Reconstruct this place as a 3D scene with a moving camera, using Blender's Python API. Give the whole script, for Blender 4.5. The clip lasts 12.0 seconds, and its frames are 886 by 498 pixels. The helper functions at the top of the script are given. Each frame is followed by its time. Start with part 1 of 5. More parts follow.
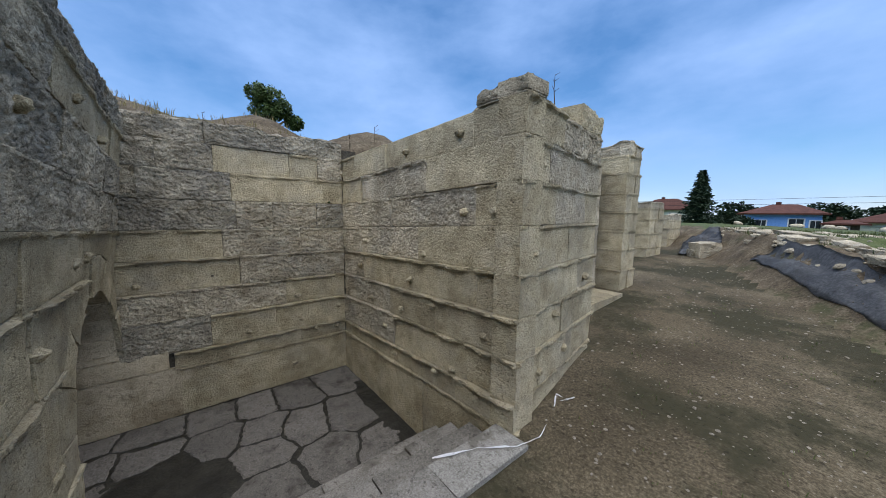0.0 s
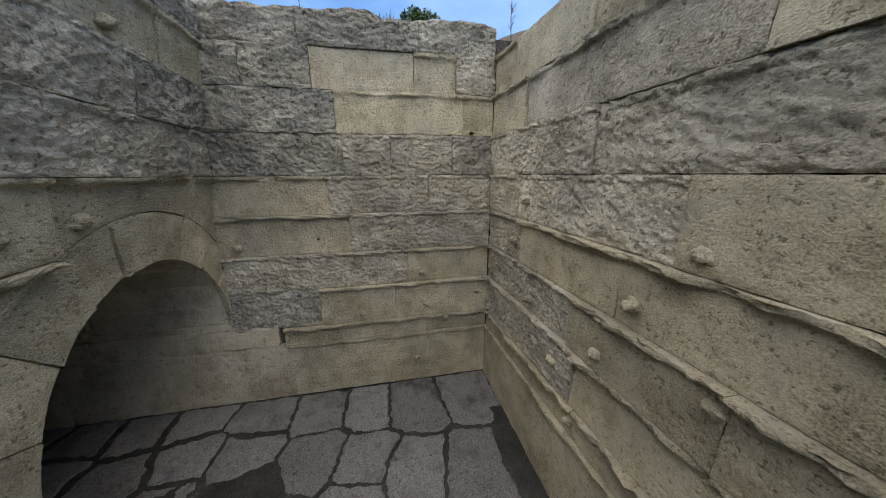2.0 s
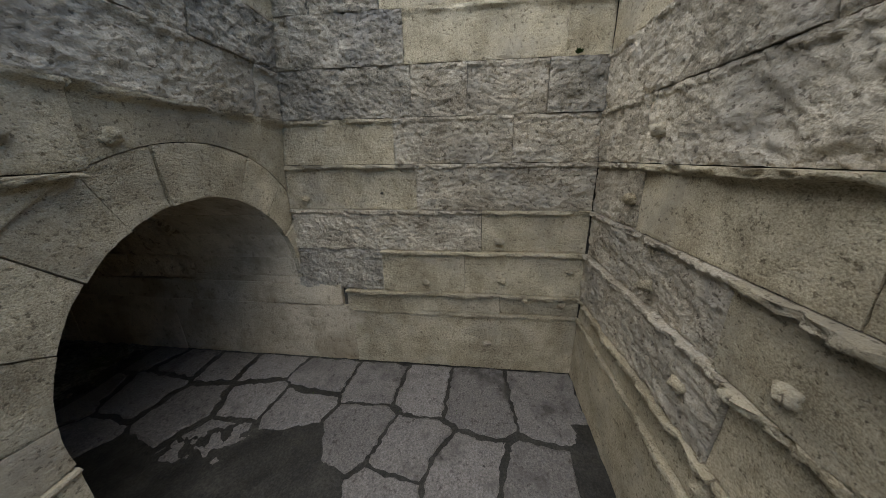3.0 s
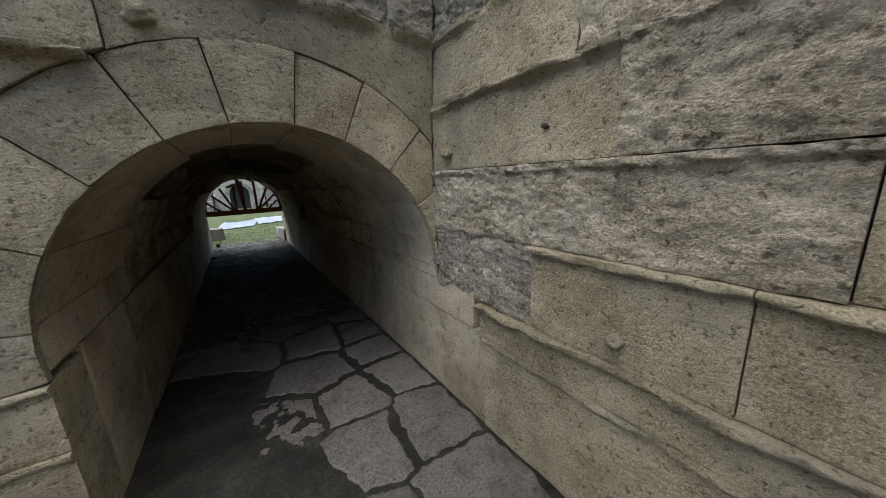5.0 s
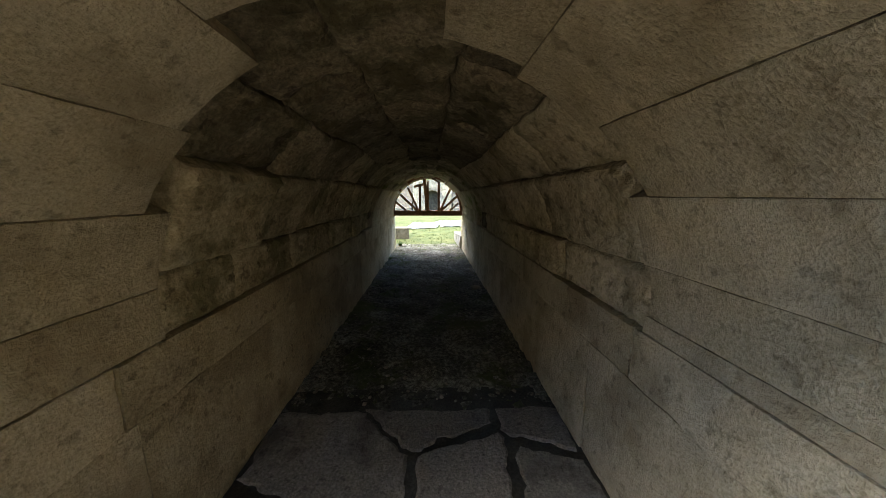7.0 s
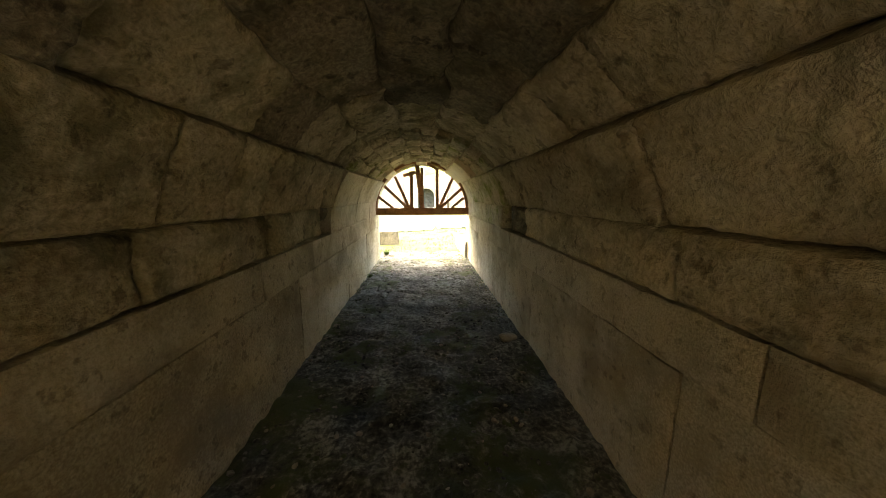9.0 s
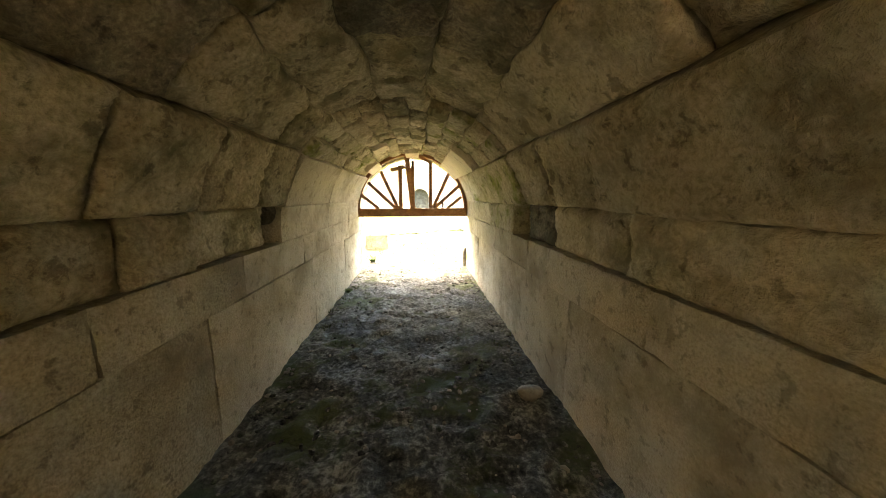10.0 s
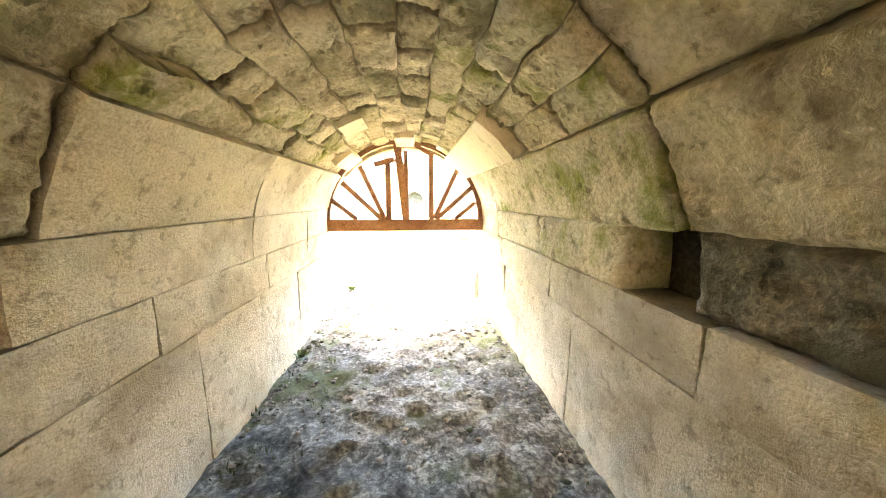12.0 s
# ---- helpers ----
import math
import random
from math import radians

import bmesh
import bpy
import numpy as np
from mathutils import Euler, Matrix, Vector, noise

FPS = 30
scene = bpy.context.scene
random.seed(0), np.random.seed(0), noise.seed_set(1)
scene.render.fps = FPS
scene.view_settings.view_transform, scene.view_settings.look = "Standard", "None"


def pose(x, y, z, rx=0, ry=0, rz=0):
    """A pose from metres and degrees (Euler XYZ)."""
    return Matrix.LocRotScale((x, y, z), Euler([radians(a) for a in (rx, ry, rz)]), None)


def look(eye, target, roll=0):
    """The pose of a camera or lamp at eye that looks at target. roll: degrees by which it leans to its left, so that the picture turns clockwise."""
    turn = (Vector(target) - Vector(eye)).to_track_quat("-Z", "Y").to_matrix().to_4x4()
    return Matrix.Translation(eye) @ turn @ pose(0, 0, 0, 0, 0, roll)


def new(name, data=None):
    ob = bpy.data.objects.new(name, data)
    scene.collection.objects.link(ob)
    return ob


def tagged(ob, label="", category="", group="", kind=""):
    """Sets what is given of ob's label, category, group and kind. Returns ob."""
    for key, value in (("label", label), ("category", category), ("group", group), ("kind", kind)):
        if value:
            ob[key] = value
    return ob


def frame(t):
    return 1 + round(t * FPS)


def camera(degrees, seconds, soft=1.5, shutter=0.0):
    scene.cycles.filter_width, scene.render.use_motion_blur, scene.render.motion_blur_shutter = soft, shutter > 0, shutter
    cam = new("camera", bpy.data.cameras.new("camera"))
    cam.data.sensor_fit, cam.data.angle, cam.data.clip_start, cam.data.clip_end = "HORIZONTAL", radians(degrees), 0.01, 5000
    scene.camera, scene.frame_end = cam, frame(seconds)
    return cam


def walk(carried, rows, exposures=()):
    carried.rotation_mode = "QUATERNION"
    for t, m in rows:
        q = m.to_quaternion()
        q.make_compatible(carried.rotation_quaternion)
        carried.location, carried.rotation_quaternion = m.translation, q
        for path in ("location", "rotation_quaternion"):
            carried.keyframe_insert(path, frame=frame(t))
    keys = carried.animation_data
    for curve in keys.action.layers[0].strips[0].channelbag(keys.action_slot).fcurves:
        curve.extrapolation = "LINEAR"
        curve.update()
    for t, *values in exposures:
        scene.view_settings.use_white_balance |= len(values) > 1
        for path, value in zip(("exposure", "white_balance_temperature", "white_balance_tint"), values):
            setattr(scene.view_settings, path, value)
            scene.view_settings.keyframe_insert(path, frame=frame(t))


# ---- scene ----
cam = camera(109.9, 12.0, soft=0.85)

PATH = [
    (0, (-6.029, -0.833, 3.131), (-4.487, -2.088, 2.911), 0.7),
    (0.5, (-5.521, -1.225, 3.115), (-3.843, -2.272, 2.817), 0.3),
    (1, (-4.99, -1.527, 3.117), (-3.211, -2.358, 2.739), -0.0),
    (1.5, (-4.309, -1.696, 3.068), (-2.462, -2.306, 2.606), -0.0),
    (2, (-3.804, -1.769, 3.032), (-1.923, -2.165, 2.481), 0.0),
    (2.5, (-3.541, -1.889, 2.853), (-1.645, -2.027, 2.231), -0.3),
    (4.5, (-1.767, -2.684, 1.936), (-0.449, -1.254, 1.469), -2.4),
    (5, (-1.38, -2.153, 1.891), (-0.3, -0.529, 1.447), -2.4),
    (5.5, (-1.141, -1.597, 1.828), (-0.333, 0.185, 1.416), -1.4),
    (6, (-1.028, -1.009, 1.765), (-0.51, 0.883, 1.376), -0.6),
    (6.5, (-0.976, -0.46, 1.72), (-0.772, 1.497, 1.363), -0.2),
    (7, (-1.025, 0.092, 1.7), (-0.933, 2.059, 1.348), 0.2),
    (9, (-1.054, 2.492, 1.501), (-0.923, 4.457, 1.152), -0.2),
    (9.5, (-1.023, 2.977, 1.422), (-0.87, 4.942, 1.083), -0.0),
    (10, (-0.983, 3.485, 1.44), (-0.818, 5.449, 1.099), -0.1),
    (10.5, (-0.981, 3.9, 1.433), (-0.798, 5.863, 1.1), 0.1),
    (11, (-0.981, 4.38, 1.485), (-0.783, 6.342, 1.153), 0.0),
    (11.5, (-0.985, 4.832, 1.472), (-0.786, 6.794, 1.14), -0.1),
    (12, (-0.994, 5.232, 1.472), (-0.789, 7.195, 1.15), 0.1),
]
walk(cam, [(t, look(eye, target, roll)) for t, eye, target, roll in PATH], [(0,1.08,6400,11),(1.0,1.2,6400,11),(2.5,1.37,6400,12),(4.5,1.62,6500,12),(5.0,1.8,6500,12),(5.5,1.95,6500,12),(6.0,2.05,6500,12),(6.5,2.65,7000,12),(7.0,3.55,7500,9),(9.0,5.1,10800,12),(9.5,5.5,11200,13),(10.0,6.1,10900,14),(10.5,6.6,10400,15),(11.0,7.25,9800,17),(11.5,7.9,9500,20),(12.0,7.75,9200,21)])

# world: broken cloud over a blue sky, soft sun behind the cloud
world = bpy.data.worlds.new("sky")
scene.world = world
world.use_nodes = True
wn, wl = world.node_tree.nodes, world.node_tree.links
wn.clear()
w_out = wn.new("ShaderNodeOutputWorld")
w_bg = wn.new("ShaderNodeBackground")
w_sky = wn.new("ShaderNodeTexSky")
w_sky.sky_type = "NISHITA"
w_sky.sun_disc = False
w_sky.sun_elevation = radians(73)
w_sky.dust_density = 0.2
w_sky.ozone_density = 3.0
w_sky.sun_rotation = radians(-59)
w_tc = wn.new("ShaderNodeTexCoord")
w_map = wn.new("ShaderNodeMapping")
w_map.inputs["Scale"].default_value = (1.0, 1.0, 2.2)
w_noise = wn.new("ShaderNodeTexNoise")
w_noise.inputs["Scale"].default_value = 2.1
w_noise.inputs["Detail"].default_value = 7
w_noise.inputs["Roughness"].default_value = 0.55
w_ramp = wn.new("ShaderNodeValToRGB")
w_ramp.color_ramp.elements[0].position = 0.34
w_ramp.color_ramp.elements[1].position = 0.74
w_ramp.color_ramp.elements[0].color = (0.22, 0.22, 0.22, 1)
w_mix = wn.new("ShaderNodeMixRGB")
w_mix.inputs[2].default_value = (4.2, 5.35, 7.7, 1)
w_bg.inputs["Strength"].default_value = 0.068
wl.new(w_tc.outputs["Generated"], w_map.inputs["Vector"])
wl.new(w_map.outputs["Vector"], w_noise.inputs["Vector"])
wl.new(w_noise.outputs["Fac"], w_ramp.inputs["Fac"])
wl.new(w_ramp.outputs["Color"], w_mix.inputs[0])
wl.new(w_sky.outputs["Color"], w_mix.inputs[1])
w_hsv = wn.new("ShaderNodeHueSaturation")
w_hsv.inputs["Saturation"].default_value = 1.38
wl.new(w_mix.outputs["Color"], w_hsv.inputs["Color"])
wl.new(w_hsv.outputs["Color"], w_bg.inputs["Color"])
wl.new(w_bg.outputs["Background"], w_out.inputs["Surface"])

sun = new("sun", bpy.data.lights.new("sun", "SUN"))
sun.data.energy = 2.0
sun.data.angle = radians(100)
sun.data.color = (1.0, 0.95, 0.86)
sun.matrix_world = look((-2.8, 1.7, 10), (0, 0, 0))


# ---- materials ----
def material(name, stops, scale=3.0, rough=0.9, bump=0.3, fine=60.0, tint=0.12, stain=None, stain_at=(0.55, 0.7), stain_scale=1.2, mid=9.0, band=1.0, pit_shade=0.4, depth_=0.009, chip=0.0, weather=0.0):
    """A mottled surface: a ramp over layered noise, fine grain, relief, random tint per piece and an optional second colour in patches."""
    m = bpy.data.materials.new(name)
    m.use_nodes = True
    n, l = m.node_tree.nodes, m.node_tree.links
    bsdf = n["Principled BSDF"]
    bsdf.inputs["Roughness"].default_value = rough
    bsdf.inputs["Specular IOR Level"].default_value = 0.25
    tc = n.new("ShaderNodeTexCoord")
    info = n.new("ShaderNodeObjectInfo")
    off = n.new("ShaderNodeVectorMath")
    off.operation = "ADD"
    shift = n.new("ShaderNodeMath")
    shift.operation = "MULTIPLY"
    shift.inputs[1].default_value = 37.0
    l.new(info.outputs["Random"], shift.inputs[0])
    flat_ = n.new("ShaderNodeMapping")
    flat_.inputs["Scale"].default_value = (1.0, 1.0, band)
    l.new(tc.outputs["Object"], flat_.inputs["Vector"])
    l.new(flat_.outputs["Vector"], off.inputs[0])
    l.new(shift.outputs[0], off.inputs[1])

    def noise_at(s, detail=6, r=0.6):
        x = n.new("ShaderNodeTexNoise")
        x.inputs["Scale"].default_value = s
        x.inputs["Detail"].default_value = detail
        x.inputs["Roughness"].default_value = r
        l.new(off.outputs[0], x.inputs["Vector"])
        return x

    big, small = noise_at(scale), noise_at(fine, 4, 0.7)
    half = noise_at(mid, 8, 0.65)
    add = n.new("ShaderNodeMath")
    add.operation = "MULTIPLY_ADD"
    add.inputs[1].default_value = 0.58
    l.new(small.outputs["Fac"], add.inputs[0])
    mixf = n.new("ShaderNodeMath")
    mixf.operation = "MULTIPLY_ADD"
    mixf.inputs[1].default_value = 0.42
    l.new(big.outputs["Fac"], mixf.inputs[0])
    l.new(mixf.outputs[0], add.inputs[2])
    mixf.inputs[2].default_value = 0.0
    ramp = n.new("ShaderNodeValToRGB")
    lo_, hi_ = (0.405, 0.595) if weather > 0.6 else (0.39, 0.61)
    ramp.color_ramp.elements[0].position = lo_
    ramp.color_ramp.elements[1].position = hi_
    ramp.color_ramp.elements[0].color = (*stops[0], 1)
    ramp.color_ramp.elements[1].color = (*stops[-1], 1)
    for k, c in enumerate(stops[1:-1]):
        e = ramp.color_ramp.elements.new(lo_ + (hi_ - lo_) * (k + 1) / (len(stops) - 1))
        e.color = (*c, 1)
    l.new(add.outputs[0], ramp.inputs["Fac"])
    colour = ramp.outputs["Color"]
    if stain:
        patch = noise_at(stain_scale, 8, 0.7)
        pr = n.new("ShaderNodeValToRGB")
        pr.color_ramp.elements[0].position, pr.color_ramp.elements[1].position = stain_at
        l.new(patch.outputs["Fac"], pr.inputs["Fac"])
        mx = n.new("ShaderNodeMixRGB")
        mx.inputs[2].default_value = (*stain, 1)
        l.new(pr.outputs["Color"], mx.inputs[0])
        l.new(colour, mx.inputs[1])
        colour = mx.outputs["Color"]
    # painted shade in the pits of the middle-sized relief, multiplied into the colour
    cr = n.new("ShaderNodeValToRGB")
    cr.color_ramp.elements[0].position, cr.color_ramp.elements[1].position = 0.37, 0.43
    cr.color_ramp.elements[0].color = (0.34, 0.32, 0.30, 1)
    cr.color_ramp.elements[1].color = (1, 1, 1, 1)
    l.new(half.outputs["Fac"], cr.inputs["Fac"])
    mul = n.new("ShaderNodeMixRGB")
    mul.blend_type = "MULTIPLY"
    mul.inputs[0].default_value = pit_shade
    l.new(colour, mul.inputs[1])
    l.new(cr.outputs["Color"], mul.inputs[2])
    if weather:
        # grey streaks and blotches that run on from block to block
        for sc, lo, hi, col in ((0.75, 0.40, 0.64, (0.62, 0.62, 0.62, 1)), (4.5, 0.42, 0.60, (0.72, 0.70, 0.67, 1))):
            wv = n.new("ShaderNodeTexNoise")
            wv.inputs["Scale"].default_value = sc
            wv.inputs["Detail"].default_value = 9
            wv.inputs["Roughness"].default_value = 0.68
            l.new(tc.outputs["Object"], wv.inputs["Vector"])
            wr = n.new("ShaderNodeValToRGB")
            wr.color_ramp.elements[0].position, wr.color_ramp.elements[1].position = lo, hi
            wr.color_ramp.elements[0].color, wr.color_ramp.elements[1].color = (1.06, 1.05, 1.03, 1), col
            l.new(wv.outputs["Fac"], wr.inputs["Fac"])
            wm = n.new("ShaderNodeMixRGB")
            wm.blend_type = "MULTIPLY"
            wm.inputs[0].default_value = weather
            l.new(mul.outputs["Color"], wm.inputs[1])
            l.new(wr.outputs["Color"], wm.inputs[2])
            mul = wm
    hsv = n.new("ShaderNodeHueSaturation")
    mr = n.new("ShaderNodeMapRange")
    mr.inputs["To Min"].default_value, mr.inputs["To Max"].default_value = 1 - tint, 1 + tint
    l.new(info.outputs["Random"], mr.inputs["Value"])
    l.new(mr.outputs[0], hsv.inputs["Value"])
    l.new(mul.outputs["Color"], hsv.inputs["Color"])
    l.new(hsv.outputs["Color"], bsdf.inputs["Base Color"])
    h = n.new("ShaderNodeMath")
    h.operation = "MULTIPLY_ADD"
    h.inputs[1].default_value = 2.5
    l.new(half.outputs["Fac"], h.inputs[0])
    l.new(small.outputs["Fac"], h.inputs[2])
    if chip:
        # chipped facets
        vo = n.new("ShaderNodeTexVoronoi")
        vo.inputs["Scale"].default_value = mid * 0.9
        warp = n.new("ShaderNodeMixRGB")
        warp.inputs[0].default_value = 0.06
        l.new(off.outputs[0], warp.inputs[1])
        l.new(big.outputs["Color"], warp.inputs[2])
        l.new(warp.outputs["Color"], vo.inputs["Vector"])
        h2 = n.new("ShaderNodeMath")
        h2.operation = "MULTIPLY_ADD"
        h2.inputs[1].default_value = chip
        l.new(vo.outputs["Distance"], h2.inputs[0])
        l.new(h.outputs[0], h2.inputs[2])
        h = h2
    b = n.new("ShaderNodeBump")
    b.inputs["Strength"].default_value = bump
    b.inputs["Distance"].default_value = depth_
    l.new(h.outputs[0], b.inputs["Height"])
    l.new(b.outputs["Normal"], bsdf.inputs["Normal"])
    return m


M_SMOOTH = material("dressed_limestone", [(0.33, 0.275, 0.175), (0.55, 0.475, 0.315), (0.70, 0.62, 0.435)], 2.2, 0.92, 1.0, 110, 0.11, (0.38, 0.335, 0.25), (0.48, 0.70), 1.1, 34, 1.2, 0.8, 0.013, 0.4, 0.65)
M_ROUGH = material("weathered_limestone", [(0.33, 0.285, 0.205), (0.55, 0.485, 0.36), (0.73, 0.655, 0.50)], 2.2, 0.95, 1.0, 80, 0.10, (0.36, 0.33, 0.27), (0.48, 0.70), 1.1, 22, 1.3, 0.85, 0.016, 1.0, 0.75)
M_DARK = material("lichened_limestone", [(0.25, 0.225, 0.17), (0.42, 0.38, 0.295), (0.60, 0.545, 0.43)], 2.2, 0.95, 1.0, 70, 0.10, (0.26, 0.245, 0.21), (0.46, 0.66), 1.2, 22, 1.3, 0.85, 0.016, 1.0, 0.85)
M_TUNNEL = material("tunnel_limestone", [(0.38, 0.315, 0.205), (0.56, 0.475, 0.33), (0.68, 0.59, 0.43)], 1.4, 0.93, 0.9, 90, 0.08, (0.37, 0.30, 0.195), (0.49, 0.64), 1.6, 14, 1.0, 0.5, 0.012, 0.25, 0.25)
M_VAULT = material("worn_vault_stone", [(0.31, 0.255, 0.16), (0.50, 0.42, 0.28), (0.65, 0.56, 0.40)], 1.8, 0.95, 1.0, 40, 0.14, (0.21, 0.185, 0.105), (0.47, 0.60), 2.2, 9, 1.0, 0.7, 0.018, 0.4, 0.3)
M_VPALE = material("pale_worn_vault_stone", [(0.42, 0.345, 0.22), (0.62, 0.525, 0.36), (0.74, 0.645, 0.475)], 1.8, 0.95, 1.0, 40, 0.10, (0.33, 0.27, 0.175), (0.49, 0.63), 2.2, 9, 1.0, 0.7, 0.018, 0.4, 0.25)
# darker copy of the tunnel limestone, with deep-tunnel shade in its colour
M_TMID = material("shaded_tunnel_limestone", [(0.29, 0.235, 0.145), (0.445, 0.37, 0.245), (0.57, 0.485, 0.34)], 1.4, 0.93, 0.9, 70, 0.08, (0.23, 0.185, 0.115), (0.48, 0.64), 1.5, 12, 1.0, 0.6, 0.014, 0.3, 0.25)
# darker vault stone; the tunnel's inner shade is deepened in its colour
M_CROWN = material("shaded_dark_vault_stone", [(0.13, 0.106, 0.068), (0.23, 0.19, 0.13), (0.37, 0.31, 0.215)], 1.8, 0.9, 1.0, 40, 0.22, (0.10, 0.085, 0.045), (0.47, 0.60), 2.2, 9, 1.0, 0.7, 0.018, 0.4, 0.3)
M_TMORTAR = material("pale_earth_mortar", [(0.08, 0.068, 0.045), (0.14, 0.12, 0.085), (0.22, 0.19, 0.135)], 5, 0.98, 0.5, 40)
M_MOSS = material("mossy_stone", [(0.36, 0.305, 0.20), (0.55, 0.475, 0.32), (0.68, 0.60, 0.43)], 2.2, 0.97, 1.0, 45, 0.10, (0.24, 0.255, 0.075), (0.50, 0.64), 3.2, 10, 1.0, 0.6, 0.016, 0.4, 0.25)
M_NEW = material("new_cut_limestone", [(0.56, 0.47, 0.32), (0.66, 0.56, 0.40), (0.72, 0.63, 0.47)], 2.0, 0.9, 0.2, 60, 0.05)
M_MORTAR = material("dark_joint_earth", [(0.03, 0.027, 0.02), (0.07, 0.062, 0.048), (0.11, 0.10, 0.075)], 5, 0.98, 0.5, 40)
M_SLAB = material("worn_paving_stone", [(0.10, 0.092, 0.08), (0.175, 0.16, 0.14), (0.27, 0.25, 0.22)], 1.6, 0.8, 0.9, 60, 0.14, (0.08, 0.073, 0.062), (0.50, 0.64), 1.6, 20, 1.0, 0.6, 0.008, 0.3)
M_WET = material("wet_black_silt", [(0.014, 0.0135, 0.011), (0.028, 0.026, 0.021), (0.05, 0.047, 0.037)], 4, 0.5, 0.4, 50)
M_STEP = material("grey_step_stone", [(0.12, 0.11, 0.093), (0.20, 0.185, 0.16), (0.28, 0.262, 0.23)], 2.5, 0.88, 0.6, 60, 0.12, (0.11, 0.10, 0.083), (0.50, 0.64), 2.2, 20, 1.0, 0.6, 0.009, 0.3)
M_PALE = material("pale_threshold_stone", [(0.17, 0.158, 0.135), (0.28, 0.265, 0.232), (0.39, 0.37, 0.33)], 3, 0.9, 0.6, 60, 0.08, (0.16, 0.145, 0.12), (0.52, 0.62), 3.0, 20, 1.0, 0.6, 0.009, 0.3)
M_DIRT = material("trodden_dirt", [(0.048, 0.037, 0.021), (0.092, 0.073, 0.044), (0.18, 0.148, 0.095)], 0.6, 0.97, 1.0, 40, 0.0, (0.04, 0.036, 0.018), (0.47, 0.58), 0.5, 18, 1.0, 0.7)
M_GRASS = material("rough_grass", [(0.035, 0.05, 0.014), (0.065, 0.085, 0.026), (0.12, 0.125, 0.055)], 1.2, 0.97, 0.6, 25, 0.1)
M_EARTH = material("earth_and_rubble", [(0.05, 0.037, 0.022), (0.10, 0.077, 0.048), (0.185, 0.15, 0.10)], 2.2, 0.98, 1.0, 22, 0.05, (0.06, 0.062, 0.026), (0.52, 0.66), 0.8, 7)
M_TDIRT = material("damp_tunnel_dirt", [(0.022, 0.022, 0.017), (0.085, 0.084, 0.07), (0.26, 0.262, 0.225)], 2.4, 0.85, 1.0, 26, 0.0, (0.06, 0.075, 0.03), (0.52, 0.62), 1.5, 11)
M_WOOD = material("brown_timber", [(0.20, 0.085, 0.04), (0.34, 0.155, 0.075), (0.46, 0.23, 0.12)], 6, 0.7, 0.3, 60, 0.12)
M_TARP = material("grey_tarpaulin", [(0.085, 0.087, 0.088), (0.125, 0.127, 0.129), (0.19, 0.193, 0.195)], 2, 0.6, 0.25, 20)
M_SHEET = material("pale_plastic_sheet", [(0.45, 0.50, 0.56), (0.60, 0.65, 0.72), (0.75, 0.79, 0.84)], 2, 0.45, 0.3, 20)
M_LEAF = material("green_leaves", [(0.025, 0.05, 0.012), (0.05, 0.085, 0.022), (0.085, 0.12, 0.04)], 3, 0.7, 0.1, 20, 0.1)
M_NEEDLE = material("dark_fir_needles", [(0.012, 0.028, 0.014), (0.025, 0.045, 0.024), (0.045, 0.065, 0.035)], 2, 0.8, 0.1, 20)
M_BARK = material("brown_bark", [(0.04, 0.03, 0.02), (0.08, 0.06, 0.04), (0.13, 0.10, 0.07)], 6, 0.95, 0.5, 30)
M_BLUE = material("sky_blue_render", [(0.16, 0.33, 0.68), (0.20, 0.39, 0.76), (0.25, 0.45, 0.80)], 1, 0.9, 0.1, 30)
M_CREAM = material("cream_render", [(0.50, 0.52, 0.40), (0.60, 0.62, 0.48), (0.66, 0.68, 0.55)], 1, 0.9, 0.1, 30)
M_ROOF = material("red_roof_tiles", [(0.05, 0.022, 0.016), (0.082, 0.034, 0.024), (0.115, 0.05, 0.036)], 2, 0.9, 0.4, 18)
M_WHITE = material("white_painted_trim", [(0.62, 0.62, 0.58), (0.74, 0.74, 0.70), (0.80, 0.80, 0.76)], 3, 0.6, 0.1, 40)
M_GLASS = material("dark_window_pane", [(0.02, 0.025, 0.03), (0.03, 0.035, 0.04), (0.05, 0.055, 0.06)], 1, 0.12, 0.0, 10)
M_TAPE = material("white_plastic_tape", [(0.70, 0.70, 0.70), (0.78, 0.78, 0.78), (0.84, 0.84, 0.84)], 8, 0.5, 0.1, 40)
M_SEAT = material("grey_seating_stone", [(0.16, 0.14, 0.11), (0.25, 0.22, 0.175), (0.34, 0.30, 0.24)], 1.5, 0.92, 0.5, 20, 0.15)
M_CABLE = material("black_cable", [(0.01, 0.01, 0.01), (0.02, 0.02, 0.02), (0.03, 0.03, 0.03)], 5, 0.6, 0.0, 20)


# ---- mesh helpers ----
def part(name, bm, mat, parent=None, label="", smooth=False):
    me = bpy.data.meshes.new(name)
    bmesh.ops.recalc_face_normals(bm, faces=bm.faces)
    for f in bm.faces:
        f.smooth = smooth
    bm.to_mesh(me)
    bm.free()
    me.materials.append(mat)
    ob = new(name, me)
    if parent:
        ob.parent = parent
    if label:
        ob["label"] = label
    return ob


def thing(name, label, category, group="", at=(0, 0, 0)):
    ob = new(name)
    ob.location = at
    ob.empty_display_size = 0.1
    return tagged(ob, label, category, group)


def box(bm, lo, hi, m=None):
    r = bmesh.ops.create_cube(bm, size=1.0)["verts"]
    for v in r:
        v.co = Vector([lo[k] + (v.co[k] + 0.5) * (hi[k] - lo[k]) for k in range(3)])
        if m is not None:
            v.co = m @ v.co
    return r


